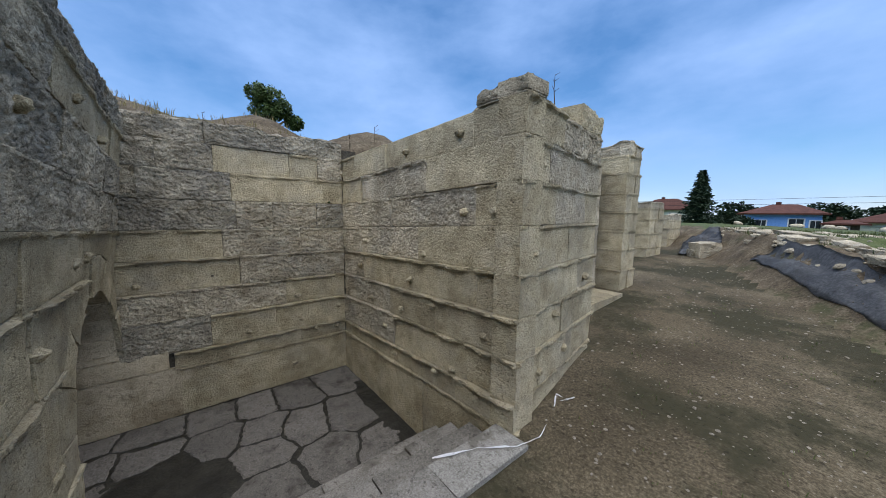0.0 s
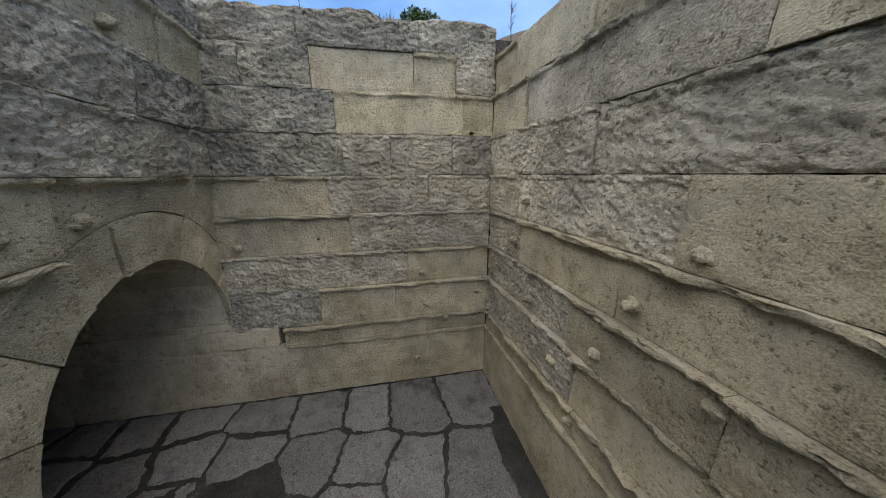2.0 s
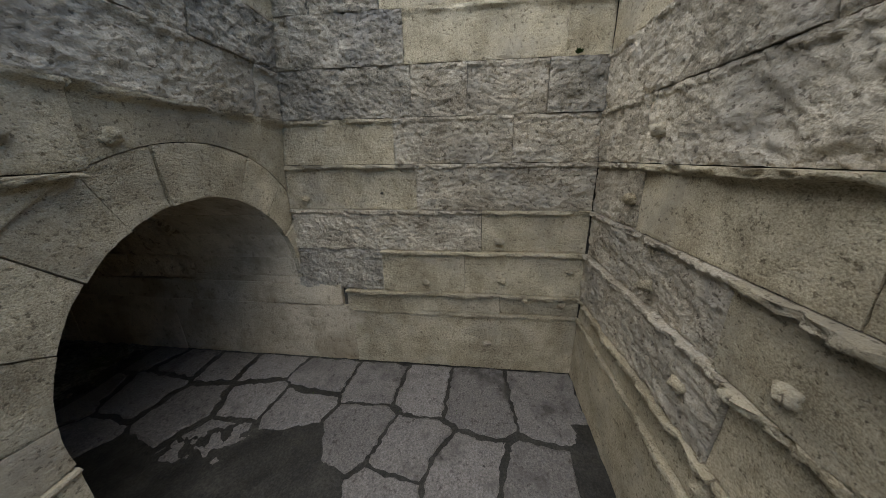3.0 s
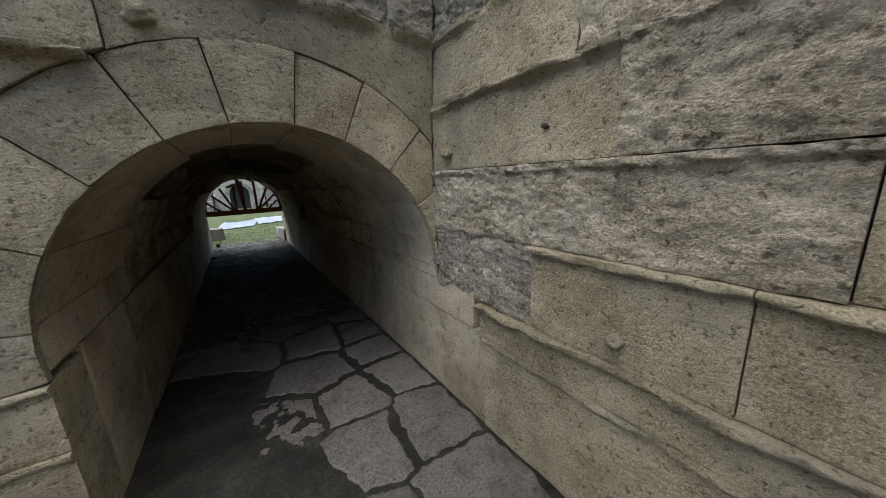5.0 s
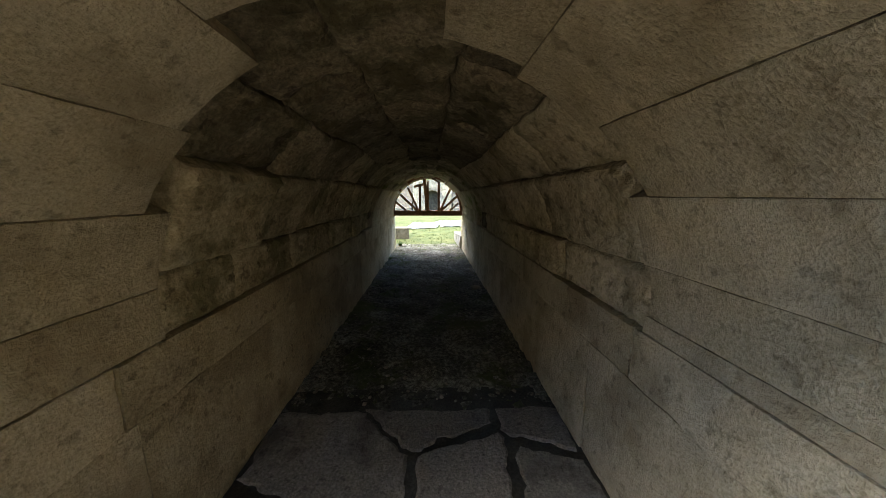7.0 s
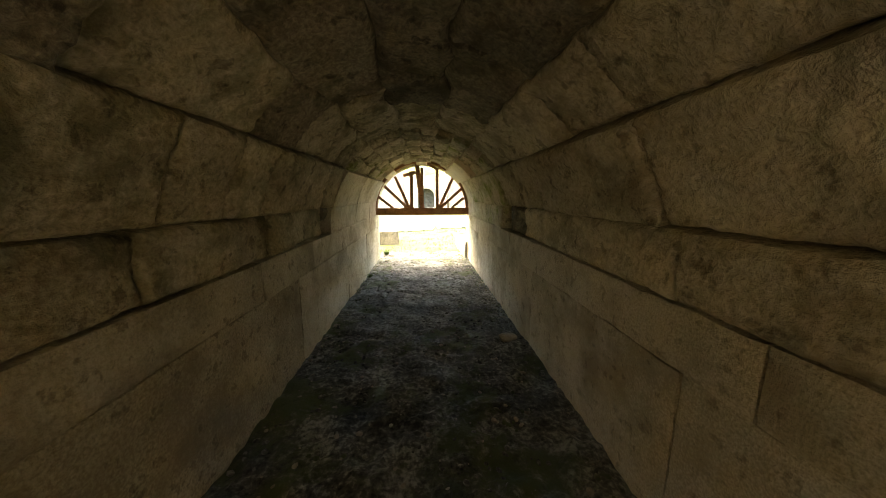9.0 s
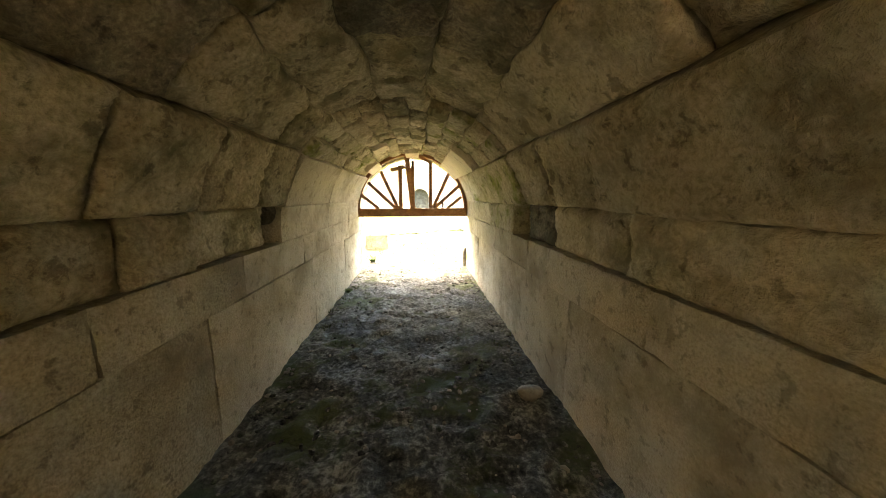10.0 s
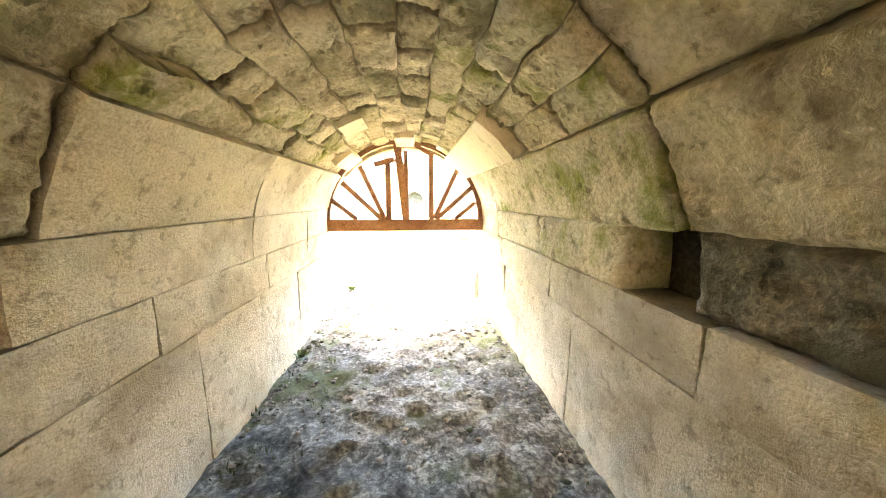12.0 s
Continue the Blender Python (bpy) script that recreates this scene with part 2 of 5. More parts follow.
def bar(bm, a, b, w, h, up=(0, 1, 0)):
    """A squared timber from a to b."""
    a, b = Vector(a), Vector(b)
    d = (b - a).normalized()
    s = d.cross(Vector(up)).normalized()
    t = s.cross(d).normalized()
    vs = [bm.verts.new(p + s * i * w / 2 + t * j * h / 2) for p in (a, b) for i, j in ((-1, -1), (1, -1), (1, 1), (-1, 1))]
    for q in ((0, 1, 2, 3), (4, 5, 6, 7), (0, 1, 5, 4), (1, 2, 6, 5), (2, 3, 7, 6), (3, 0, 4, 7)):
        bm.faces.new([vs[k] for k in q])


def tube(bm, pts, radii, sides=7):
    rings = []
    for k, p in enumerate(pts):
        p = Vector(p)
        d = (Vector(pts[min(k + 1, len(pts) - 1)]) - Vector(pts[max(k - 1, 0)])).normalized()
        s = d.orthogonal().normalized()
        t = d.cross(s)
        rings.append([bm.verts.new(p + (s * math.cos(a) + t * math.sin(a)) * radii[k]) for a in (2 * math.pi * j / sides for j in range(sides))])
    for r, q in zip(rings, rings[1:]):
        for j in range(sides):
            bm.faces.new((r[j], r[(j + 1) % sides], q[(j + 1) % sides], q[j]))
    bm.faces.new(rings[0])
    bm.faces.new(rings[-1])


def nz(x, y, z, s=1.0):
    return noise.noise(Vector((x * s, y * s, z * s)))


def fr(x, y, z, s, octaves=4):
    return noise.fractal(Vector((x * s, y * s, z * s)), 0.9, 2.1, octaves)


SEED = [0]


def stone(parent, place, u0, u1, zb, zt, mat, rough=0.3, proud=0.0, ledge=0.0, low=0.0, depth=0.3, cell=0.05, gap=0.003, name="stone_block", worn=0.0, flake=1.0):
    """One wall block. place(u, z, n) gives the world point n metres out of the wall's face; zb, zt: heights of bed and top as numbers or functions of u.
    rough 0..1: how far its face is broken; ledge, low: how far a rough strip stands out along its upper or lower edge."""
    fb = zb if callable(zb) else (lambda u: zb)
    ft = zt if callable(zt) else (lambda u: zt)
    nu = max(3, min(48, int(abs(u1 - u0) / cell)))
    um = (u0 + u1) / 2
    if rough > 0.5:
        nu = max(3, min(150, int(abs(u1 - u0) / (cell * 0.36))))
    hh = max(0.02, abs(ft(um) - fb(um)))
    nv_ = max(2, min(34, int(hh / (cell * (0.36 if rough > 0.5 else 1.0)))))
    steps_ = sorted({round(f, 4) for f in [k / nv_ for k in range(nv_ + 1)]} | ({round(e / hh, 4) for e in (0.014, 0.03, 0.05)} | {round(1 - e / hh, 4) for e in (0.014, 0.03, 0.05)} if hh > 0.15 else set()))
    nv = len(steps_) - 1
    SEED[0] += 1
    sd = SEED[0] * 7.31
    bm = bmesh.new()
    lean = 0.012 * math.sin(sd * 3.1)
    grid = []
    for j in range(nv + 1):
        line = []
        fz = steps_[j]
        for i in range(nu + 1):
            fu = i / nu
            u = u0 + (u1 - u0) * fu
            chipped = 0.7 + 2.2 * max(0.0, nz(u, sd, 0, 9)) if gap > 0.002 else 1.0
            b, t = fb(u) + gap * chipped, ft(u) - gap * (0.7 + 2.2 * max(0.0, nz(u, sd, 4, 9)) if gap > 0.002 else 1.0)
            z = b + (t - b) * fz
            uu = u + (gap if i == 0 else -gap if i == nu else 0) * (1 if u1 > u0 else -1)
            e = min(fu * abs(u1 - u0), (1 - fu) * abs(u1 - u0), fz * (t - b), (1 - fz) * (t - b))
            edge = min(1.0, e / 0.018)
            n = proud + lean * (fz - 0.5)
            big = fr(u + sd, z * 1.3, sd, 3.0, 5)
            pick = 0.45 - 1.4 * abs(fr(u * 0.9 + sd, z * 1.2, sd + 9, 11.0, 5)) + 0.5 * fr(u + sd, z * 1.5, sd + 4, 26.0, 3)
            if rough > 0.5:
                # flaked bedding: shallow terraces that run along the bed
                k_ = 3.0 * fr(u * 1.3 + sd, z * 2.6, sd, 3.6, 5)
                step_ = math.floor(k_)
                n += rough * flake * 0.0045 * (step_ + min(1.0, (k_ - step_) / 0.3))
                n += rough * (0.014 * pick + 0.011 * big)
            else:
                n += rough * (0.018 * big + 0.016 * pick)
            n += 0.0022 * fr(u, z, sd, 14, 3)
            if ledge:
                wob = 0.045 + 0.02 * nz(u, sd, 0, 4)
                d = (t - z) / max(0.012, wob)
                n += ledge * 1.15 * max(0.0, 1 - d ** 8) * max(0.0, 0.65 + 0.8 * nz(u, sd, 3, 4) + 0.5 * nz(u, z * 2, 8, 22) + 0.35 * nz(u, z * 2, sd, 55)) if d < 1 else 0
            if low:
                wob = 0.04 + 0.025 * nz(u, sd, 5, 5)
                d = (z - b) / max(0.012, wob)
                n += low * max(0.0, 1 - d ** 2) * (0.6 + 0.8 * nz(u, sd, 7, 6)) if d < 1 else 0
            n -= 0.008 * (1 - edge) * (0.4 + 0.6 * abs(nz(u, z, sd, 7)))
            if worn:
                wide = 0.03 + 0.07 * max(0.0, nz(u, z, sd, 3.0)) + 0.03 * nz(u, z, sd + 2, 9)
                n -= worn * max(0.0, 1 - e / max(0.02, wide)) ** 1.5 * (0.5 + 0.9 * abs(nz(u, z, sd + 5, 4)))
            line.append(bm.verts.new(place(uu, z, n)))
        grid.append(line)
    for j in range(nv):
        for i in range(nu):
            bm.faces.new((grid[j][i], grid[j][i + 1], grid[j + 1][i + 1], grid[j + 1][i]))
    rim = [(0, i) for i in range(nu)] + [(j, nu) for j in range(nv)] + [(nv, i) for i in range(nu, 0, -1)] + [(j, 0) for j in range(nv, 0, -1)]
    back = []
    front = [bm.verts.new(grid[j][i].co) for j, i in rim]
    for j, i in rim:
        u = u0 + (u1 - u0) * i / nu
        b, t = fb(u) + gap, ft(u) - gap
        back.append(bm.verts.new(place(u, b + (t - b) * steps_[j], -depth)))
    for k in range(len(rim)):
        k2 = (k + 1) % len(rim)
        bm.faces.new((front[k], front[k2], back[k2], back[k]))
    bm.faces.new(back)
    ob = part(name, bm, mat, parent, smooth=True)
    for p in list(ob.data.polygons)[nu * nv:]:
        p.use_smooth = False
    return ob


def boss(parent, place, u, z, r=0.06, out=0.05, mat=None):
    """A lifting boss left on a block's face: a low uneven knob."""
    bm = bmesh.new()
    bmesh.ops.create_icosphere(bm, subdivisions=3, radius=1.0)
    SEED[0] += 1
    s = SEED[0] * 3.7
    for v in bm.verts:
        k = 1 + 0.42 * fr(v.co.x + s, v.co.y, v.co.z, 1.5, 4)
        c = v.co * k
        v.co = place(u + c.x * r * 0.9, z + c.y * r * 0.7, c.z * out * 0.75)
    return part("lifting_boss", bm, mat or M_SMOOTH, parent, smooth=True)


def lerp(a, b, t):
    return a + (b - a) * t


# ---- large structure ----
YR = -3.19       # face of the wall opposite the arch
XK = -4.27       # its free end
AX, AZ, AR, AE = -1.125, 1.13, 1.115, 1.52   # arch: centre, springing, inner and outer radius
YG = 9.37        # gate


def ground_z(x, y):
    g = 0.98 + 0.07 * max(0.0, min(10.5, -3.2 - y)) + 0.02 * fr(x, y, 0, 0.6, 4)
    if y > -3.2:
        g = 0.98 + 0.015 * fr(x, y, 0, 0.9, 4)
    # the dig's edge: a low bank, then the field
    d = (-(x + 6.75)) * 0.90 - (y + 7.6) * 0.44
    if y < -3:
        k = min(1.0, max(0.0, (d - 0.1) / 0.75))
        q = min(1.0, max(0.0, (d - 0.9) / 0.35))
        g += 0.50 * k * k * (3 - 2 * k) + 0.38 * q * q * (3 - 2 * q)
        g += 0.16 * k * fr(x, y, 4, 1.6, 5) * (1 - 0.7 * min(1.0, max(0.0, (d - 2.5) / 3)))
        far = min(1.0, max(0.0, (d - 2) / 30))
        g = g * (1 - far) + (2.1 - 1.2 * min(1.0, max(0.0, (d - 8) / 40))) * far
    if -5.2 < x < -3.9 and y > -3.3:
        g -= 0.03
    return g


def axis(lo, hi, near_lo, near_hi, fine, growth=1.35):
    a = [near_lo + (near_hi - near_lo) * k / round((near_hi - near_lo) / fine) for k in range(round((near_hi - near_lo) / fine) + 1)]
    s, p = fine, near_lo
    while p > lo:
        s *= growth
        p = max(lo, p - s)
        a.insert(0, p)
    s, p = fine, near_hi
    while p < hi:
        s *= growth
        p = min(hi, p + s)
        a.append(p)
    return a


def build_ground():
    xs, ys = axis(-1500, 1500, -9.0, 1.0, 0.16), axis(-1500, 1500, -17.0, 1.0, 0.16)
    bm = bmesh.new()
    v = {}

    def vert(i, j):
        if (i, j) not in v:
            x, y = xs[i], ys[j]
            z = ground_z(x, y)
            if y > 1.2:
                z = -0.02 + 0.02 * fr(x, y, 2, 0.5, 3)
            v[i, j] = bm.verts.new((x, y, z))
        return v[i, j]

    for i in range(len(xs) - 1):
        for j in range(len(ys) - 1):
            cx, cy = (xs[i] + xs[i + 1]) / 2, (ys[j] + ys[j + 1]) / 2
            if -4.15 < cx < 0.9 and -3.35 < cy < 1.7 or -2.4 < cx < 0.15 and cy < YG + 0.1 and cy > 1.6:
                continue
            bm.faces.new((vert(i, j), vert(i + 1, j), vert(i + 1, j + 1), vert(i, j + 1)))
    ob = part("ground", bm, M_DIRT, smooth=True)
    me = ob.data
    me.materials.append(M_GRASS)
    for p in me.polygons:
        x, y, z = p.center
        d = (-(x + 6.75)) * 0.90 - (y + 7.6) * 0.44
        if (d > 1.6 + 0.5 * nz(x, y, 0, 1.1) and y < -3) or y < -19 or y > YG + 0.8 + 0.4 * nz(x, y, 0, 1) or x > 1.5 or (y > 2 and x < -9):
            p.material_index = 1
        if 0.12 + 0.15 * nz(x, y, 0, 2) < d < 1.9 + 0.6 * nz(x, y, 0, 1.3) and y < -3:
            p.material_index = 3
        if YG < y < 10.8 + nz(x, y, 0, 0.8) and -4 < x < 2.5:
            p.material_index = 2
    me.materials.append(M_TDIRT)
    me.materials.append(M_EARTH)
    return tagged(ob, "trodden brown dirt that turns to rough grass", "ground", kind="structure")


build_ground()

# wall that closes the court, in line with the tunnel's side
LV = [0.0, 0.75, 1.0, 1.50, 1.95, 2.42, 2.86, 3.31, 3.75, 4.15, 4.52]


def on_end(u, z, n):
    return Vector((-n, u, z))


def core(name, pts, z0, z1, label):
    """A wall's core behind its facing, from a plan outline."""
    bm = bmesh.new()
    lo = [bm.verts.new((x, y, z0)) for x, y in pts]
    hi = [bm.verts.new((x, y, z1)) for x, y in pts]
    bm.faces.new(lo)
    bm.faces.new(hi)
    for k in range(len(pts)):
        k2 = (k + 1) % len(pts)
        bm.faces.new((lo[k], lo[k2], hi[k2], hi[k]))
    return tagged(part(name, bm, M_MORTAR), label, "wall", kind="structure")


wall_end = core("wall_east", [(0.05, YR - 0.3), (0.05, 0.0), (0.9, 0.0), (0.9, YR - 0.3)], -0.2, 4.35, "high wall of weathered limestone blocks")
END = [  # joints along the wall, and how each block is worked: s smooth, r broken, d dark and broken
    ([-3.19, -0.58], "s"), ([-3.19, -2.33, -0.53], "ss"), ([-3.19, -1.93, -1.0, 0.05], "ssd"), ([-3.19, -2.11, 0.05], "sr"),
    ([-3.19, -1.43, 0.05], "rs"), ([-3.19, -2.39, -1.22, 0.05], "rrs"), ([-3.19, -2.68, -1.95, -1.42, 0.05], "drrd"),
    ([-3.19, -2.81, -1.37, -0.28, 0.0], "ssdr"), ([-3.19, -2.72, -2.24, -1.16, -0.5, 0.0], "rsSdd"), ([-3.19, -2.3, -1.07, 0.0], "ddd")]


def course(parent, place, joints, kinds, zb, zt, k, ledge=0.03, depth=0.3, cell=0.036):
    for (a, b), how in zip(zip(joints, joints[1:]), kinds):
        rgh = {"s": 0.34, "S": 0.28, "r": 1.0, "d": 1.25, "m": 0.5}[how]
        mat = {"s": M_SMOOTH, "S": M_SMOOTH, "r": M_ROUGH, "d": M_DARK, "m": M_ROUGH}[how]
        stone(parent, place, a, b, zb, zt, mat, rgh, proud=0.014 * math.sin(a * 9 + k * 3), ledge=ledge * (1.0 if how in "sm" else 0.5 if how == "r" else 0),
              low=0.006 if how == "s" else 0.0, depth=depth, cell=cell)


for k, (joints, kinds) in enumerate(END):
    top = LV[k + 1]
    if k == 9:
        course(wall_end, on_end, joints, kinds, LV[k], lambda u: 4.47 + 0.06 * nz(u, 3, 0, 2.2) + 0.03 * nz(u, 3, 0, 7), k, 0)
    else:
        course(wall_end, on_end, joints, kinds, LV[k], top, k, 0.055 if k in (1, 2, 3, 4) else 0.03)
for u, z in ((-0.19, 2.07), (-2.3, 1.62), (-2.35, 1.17), (-3.05, 1.30), (-2.6, 0.93), (-1.5, 1.12), (-2.2, 0.36), (-3.0, 0.9)):
    boss(wall_end, on_end, u, z, 0.055, 0.075)

# wall opposite the arch, with a free end; its courses rise a little to that end
FAR = [-0.06, 0.75, 0.98, 1.50, 1.95, 2.42, 2.86, 3.31, 3.75, 4.15]
NEAR = [-0.06, 0.98, 1.28, 1.72, 2.15, 2.58, 3.04, 3.46, 3.87, 4.22]


def lev(k):
    return lambda u: lerp(FAR[k], NEAR[k], u / XK)


def on_right(u, z, n):
    return Vector((u, YR + n, z))


ka, kb = Vector((XK, YR, 0)), Vector((-3.90, -5.46, 0))
kd = (kb - ka).normalized()
kn = Vector((kd.y, -kd.x, 0))


def on_face(u, z, n):
    return ka + kd * u + kn * n + Vector((0, 0, z))


wall_right = core("wall_south", [(XK + 0.06, YR - 0.05), (0.9, YR - 0.05), (0.9, -5.46), (-3.84, -5.46)], -0.2, 4.05, "thick limestone block wall with a free end")
RIGHT = [
    ([XK, -2.72, 0.0], "ss"), ([XK, -3.4, -2.05, 0.0], "sss"), ([XK, -3.57, -1.97, 0.0], "ssr"), ([XK, -3.0, -1.86, 0.0], "ssr"),
    ([XK, -3.70, -2.28, -0.9, 0.0], "sssr"), ([XK, -2.61, -0.8, 0.0], "Srr"), ([XK, -3.66, -1.9, 0.0], "srr"),
    ([XK, -2.79, -1.73, -0.86, 0.0], "Smms"), ([XK, -3.6, -1.74, -0.6, 0.0], "SSSs")]
for k, (joints, kinds) in enumerate(RIGHT):
    course(wall_right, on_right, joints, kinds, lev(k), lev(k + 1), k, 0.065 if k in (1, 2, 3, 4) else 0.035)
FACE = [([0, 0.9, 2.30], "ss"), ([0, 1.3, 2.30], "ss"), ([0, 0.5, 1.5, 2.30], "sss"), ([0, 1.1, 2.30], "ss"), ([0, 0.45, 1.6, 2.30], "sss"), ([0, 1.25, 2.30], "ss"),
        ([0, 0.75, 1.7, 2.30], "sms"), ([0, 0.6, 2.30], "sm"), ([0, 0.9, 2.30], "sr")]
for k, (joints, kinds) in enumerate(FACE):
    course(wall_right, on_face, joints, kinds, NEAR[k], NEAR[k + 1], k + 3, 0.04, depth=0.28)
for u, z in ((-3.95, 3.17), (-2.75, 2.62), (-2.42, 2.22), (-2.95, 1.97), (-3.33, 1.27), (-3.85, 1.85), (-2.2, 1.75), (-3.0, 1.12), (-3.75, 1.12), (-1.7, 1.35), (-2.0, 1.0), (-1.2, 1.7), (-3.4, 4.02), (-2.3, 3.98), (-3.5, 3.16), (-1.0, 2.66), (-0.8, 2.2)):
    boss(wall_right, on_right, u, z, 0.06, 0.08)
for u, z in ((0.35, 3.62), (0.9, 2.0), (1.6, 2.15), (0.5, 1.45), (1.2, 1.5), (0.25, 2.75), (1.9, 2.3)):
    boss(wall_right, on_face, u, z, 0.065, 0.08)
# moulded cap stone on the free end, and a broken stone behind it
for z0, z1, out in ((4.22, 4.238, 0.008), (4.238, 4.256, 0.018)):
    stone(wall_right, on_right, XK - out, -3.66, z0, z1, M_ROUGH, 0.35, out, depth=0.3, cell=0.05, gap=0.001, name="cap_moulding")
    stone(wall_right, on_face, 0.0, 0.2, z0, z1, M_ROUGH, 0.35, out, depth=0.3, cell=0.05, gap=0.001, name="cap_moulding")
stone(wall_right, on_right, XK - 0.02, -3.66, 4.256, lambda u: 4.34 + 0.04 * (-3.66 - u) + 0.04 * nz(u, 1, 0, 6), M_ROUGH, 0.9, 0.015, depth=0.3, cell=0.04, gap=0.001, name="cap_stone")
stone(wall_right, on_face, 0.0, 0.2, 4.256, lambda u: 4.36 - 0.06 * u + 0.04 * nz(u, 8, 0, 6), M_ROUGH, 0.9, 0.015, depth=0.3, cell=0.04, gap=0.001, name="cap_stone")
stone(wall_right, on_face, 1.45, 2.28, 4.22, lambda u: 4.50 + 0.05 * nz(u, 8, 0, 5), M_SMOOTH, 1.2, 0.0, depth=0.7, cell=0.05, name="cap_stone")

# peg holes as small dark knobs: their colour stands in for inner shade
for place_, u, z in ((on_end, -1.06, 2.13), (on_end, -2.5, 2.1), (on_right, -4.17, 3.25), (on_right, -4.16, 1.37), (on_right, -4.16, 1.58), (on_face, 0.12, 3.55), (on_end, -0.9, 1.75)):
    h_ = boss(wall_end if place_ is on_end else wall_right, place_, u, z, 0.018, 0.022, M_MORTAR)
    h_.name = "peg_hole"

# arch wall: leans a little into the court; courses rise towards its free end
def on_arch(u, z, n):
    return Vector((u, -0.10 * max(0.0, z - 2.3) - n, z))


def alev(a, b):
    return lambda u: lerp(a, b, u / -3.4)


def extrados(u):
    d = AE * AE - (u - AX) ** 2
    return AZ + math.sqrt(d) if d > 0 else AZ


bm = bmesh.new()
outline = [(-7.0, -0.2), (-2.30, -0.2), (-2.30, AZ)] + [(AX + (AR + 0.06) * math.cos(math.pi - a), AZ + (AR + 0.06) * math.sin(a)) for a in (math.pi * k / 16 for k in range(1, 16))] + [(0.05, AZ), (0.05, -0.2), (0.9, -0.2), (0.9, 4.2), (-7.0, 4.35)]
fa = [bm.verts.new((x, 0.06 - 0.10 * max(0, z - 2.3), z)) for x, z in outline]
fb_ = [bm.verts.new((x, 0.45, z)) for x, z in outline]
bm.faces.new(fa)
bm.faces.new(fb_)
for k in range(len(outline)):
    k2 = (k + 1) % len(outline)
    bm.faces.new((fa[k], fa[k2], fb_[k2], fb_[k]))
wall_arch = tagged(part("wall_north", bm, M_MORTAR), "high limestone block wall with a round-arched opening", "wall", kind="structure")

for a0, a1, mat in ((0, 13, "r"), (13, 30, "r"), (30, 48, "m"), (48, 67, "s"), (67, 83, "m"), (83, 100, "m"), (100, 116, "r"), (116, 135, "m"), (135, 154, "m"), (154, 173, "s"), (173, 186, "s")):
    def on_ring(u, r, n, a0=a0, a1=a1):
        a = radians(u)
        x, z = AX + r * math.cos(a), AZ + r * math.sin(a)
        x = min(x, -0.004)
        return Vector((x, -0.10 * max(0.0, z - 2.3) - n, z))
    stone(wall_arch, lambda u, z, n, f=on_ring: f(u * 50, z, n), a1 / 50, a0 / 50, AR, AE - 0.001, M_SMOOTH, {"s": 0.35, "m": 0.45, "r": 0.5}[mat], 0.012 * math.sin(a0), depth=0.06, cell=0.03, gap=0.0042, name="voussoir")

stone(wall_arch, on_arch, -1.74, 0.0, lambda u: max(extrados(u), 2.0), alev(2.86, 3.02), M_SMOOTH, 0.2, 0.0, 0.05, name="spandrel_stone")
stone(wall_arch, on_arch, -3.1, -1.74, lambda u: max(2.50, extrados(u)), alev(2.86, 3.02), M_SMOOTH, 0.25, 0.012, 0.03)
stone(wall_arch, on_arch, -4.6, -3.1, 2.52, alev(2.86, 3.02), M_SMOOTH, 0.25, 0.0, 0.03)
stone(wall_arch, on_arch, -2.95, -1.80, lambda u: min(2.46, max(1.9, extrados(u))), 2.50, M_SMOOTH, 0.3, 0.02, 0.06, name="spandrel_stone")
stone(wall_arch, on_arch, -4.6, -2.95, 1.9, 2.51, M_SMOOTH, 0.3, 0.0, 0.06)
stone(wall_arch, on_arch, -2.9, -2.43, lambda u: min(1.86, max(1.27, extrados(u))), 1.9, M_SMOOTH, 0.3, 0.0, 0.03, name="spandrel_stone")
stone(wall_arch, on_arch, -4.6, -2.9, 1.27, 1.9, M_SMOOTH, 0.3, 0.01, 0.04)
for k, (z0, z1, joint) in enumerate(((0.0, 0.63, -3.1), (0.63, 1.0, -2.75), (1.0, 1.27, -3.2))):
    right_end = -2.237 if k < 2 else -2.64
    stone(wall_arch, on_arch, joint, right_end, z0, z1, M_SMOOTH, 0.3, 0.0, 0.03, depth=0.4)
    stone(wall_arch, on_arch, -4.6, joint, z0, z1, M_SMOOTH, 0.3, 0.01, 0.03)
UP = [(2.86, 3.02), (3.29, 3.47), (3.70, 3.95), (4.12, 4.33), (4.42, 4.60)]
for k, (joints, kinds) in enumerate((([-4.6, -3.5, -2.2, -0.35, 0.0], "drrr"), ([-4.6, -2.4, -0.96, 0.0], "drd"), ([-4.6, -2.7, -1.5, -0.62, 0.0], "rsss"), ([-4.6, -3.2, -2.0, -0.9, 0.0], "dddd"))):
    t = UP[k + 1]
    top = alev(*t) if k < 3 else (lambda u: lerp(4.42, 4.60, u / -3.4) + 0.05 * nz(u, 5, 0, 2.5) + 0.03 * nz(u, 5, 0, 8))
    course(wall_arch, on_arch, joints, kinds, alev(*UP[k]), top, k, 0.03 if k < 3 else 0, depth=0.35)
for u, z in ((-2.05, 2.68), (-2.16, 4.02), (-1.15, 3.86), (-1.6, 2.68), (-3.2, 3.7), (-2.9, 2.2)):
    boss(wall_arch, on_arch, u, z, 0.065, 0.085)
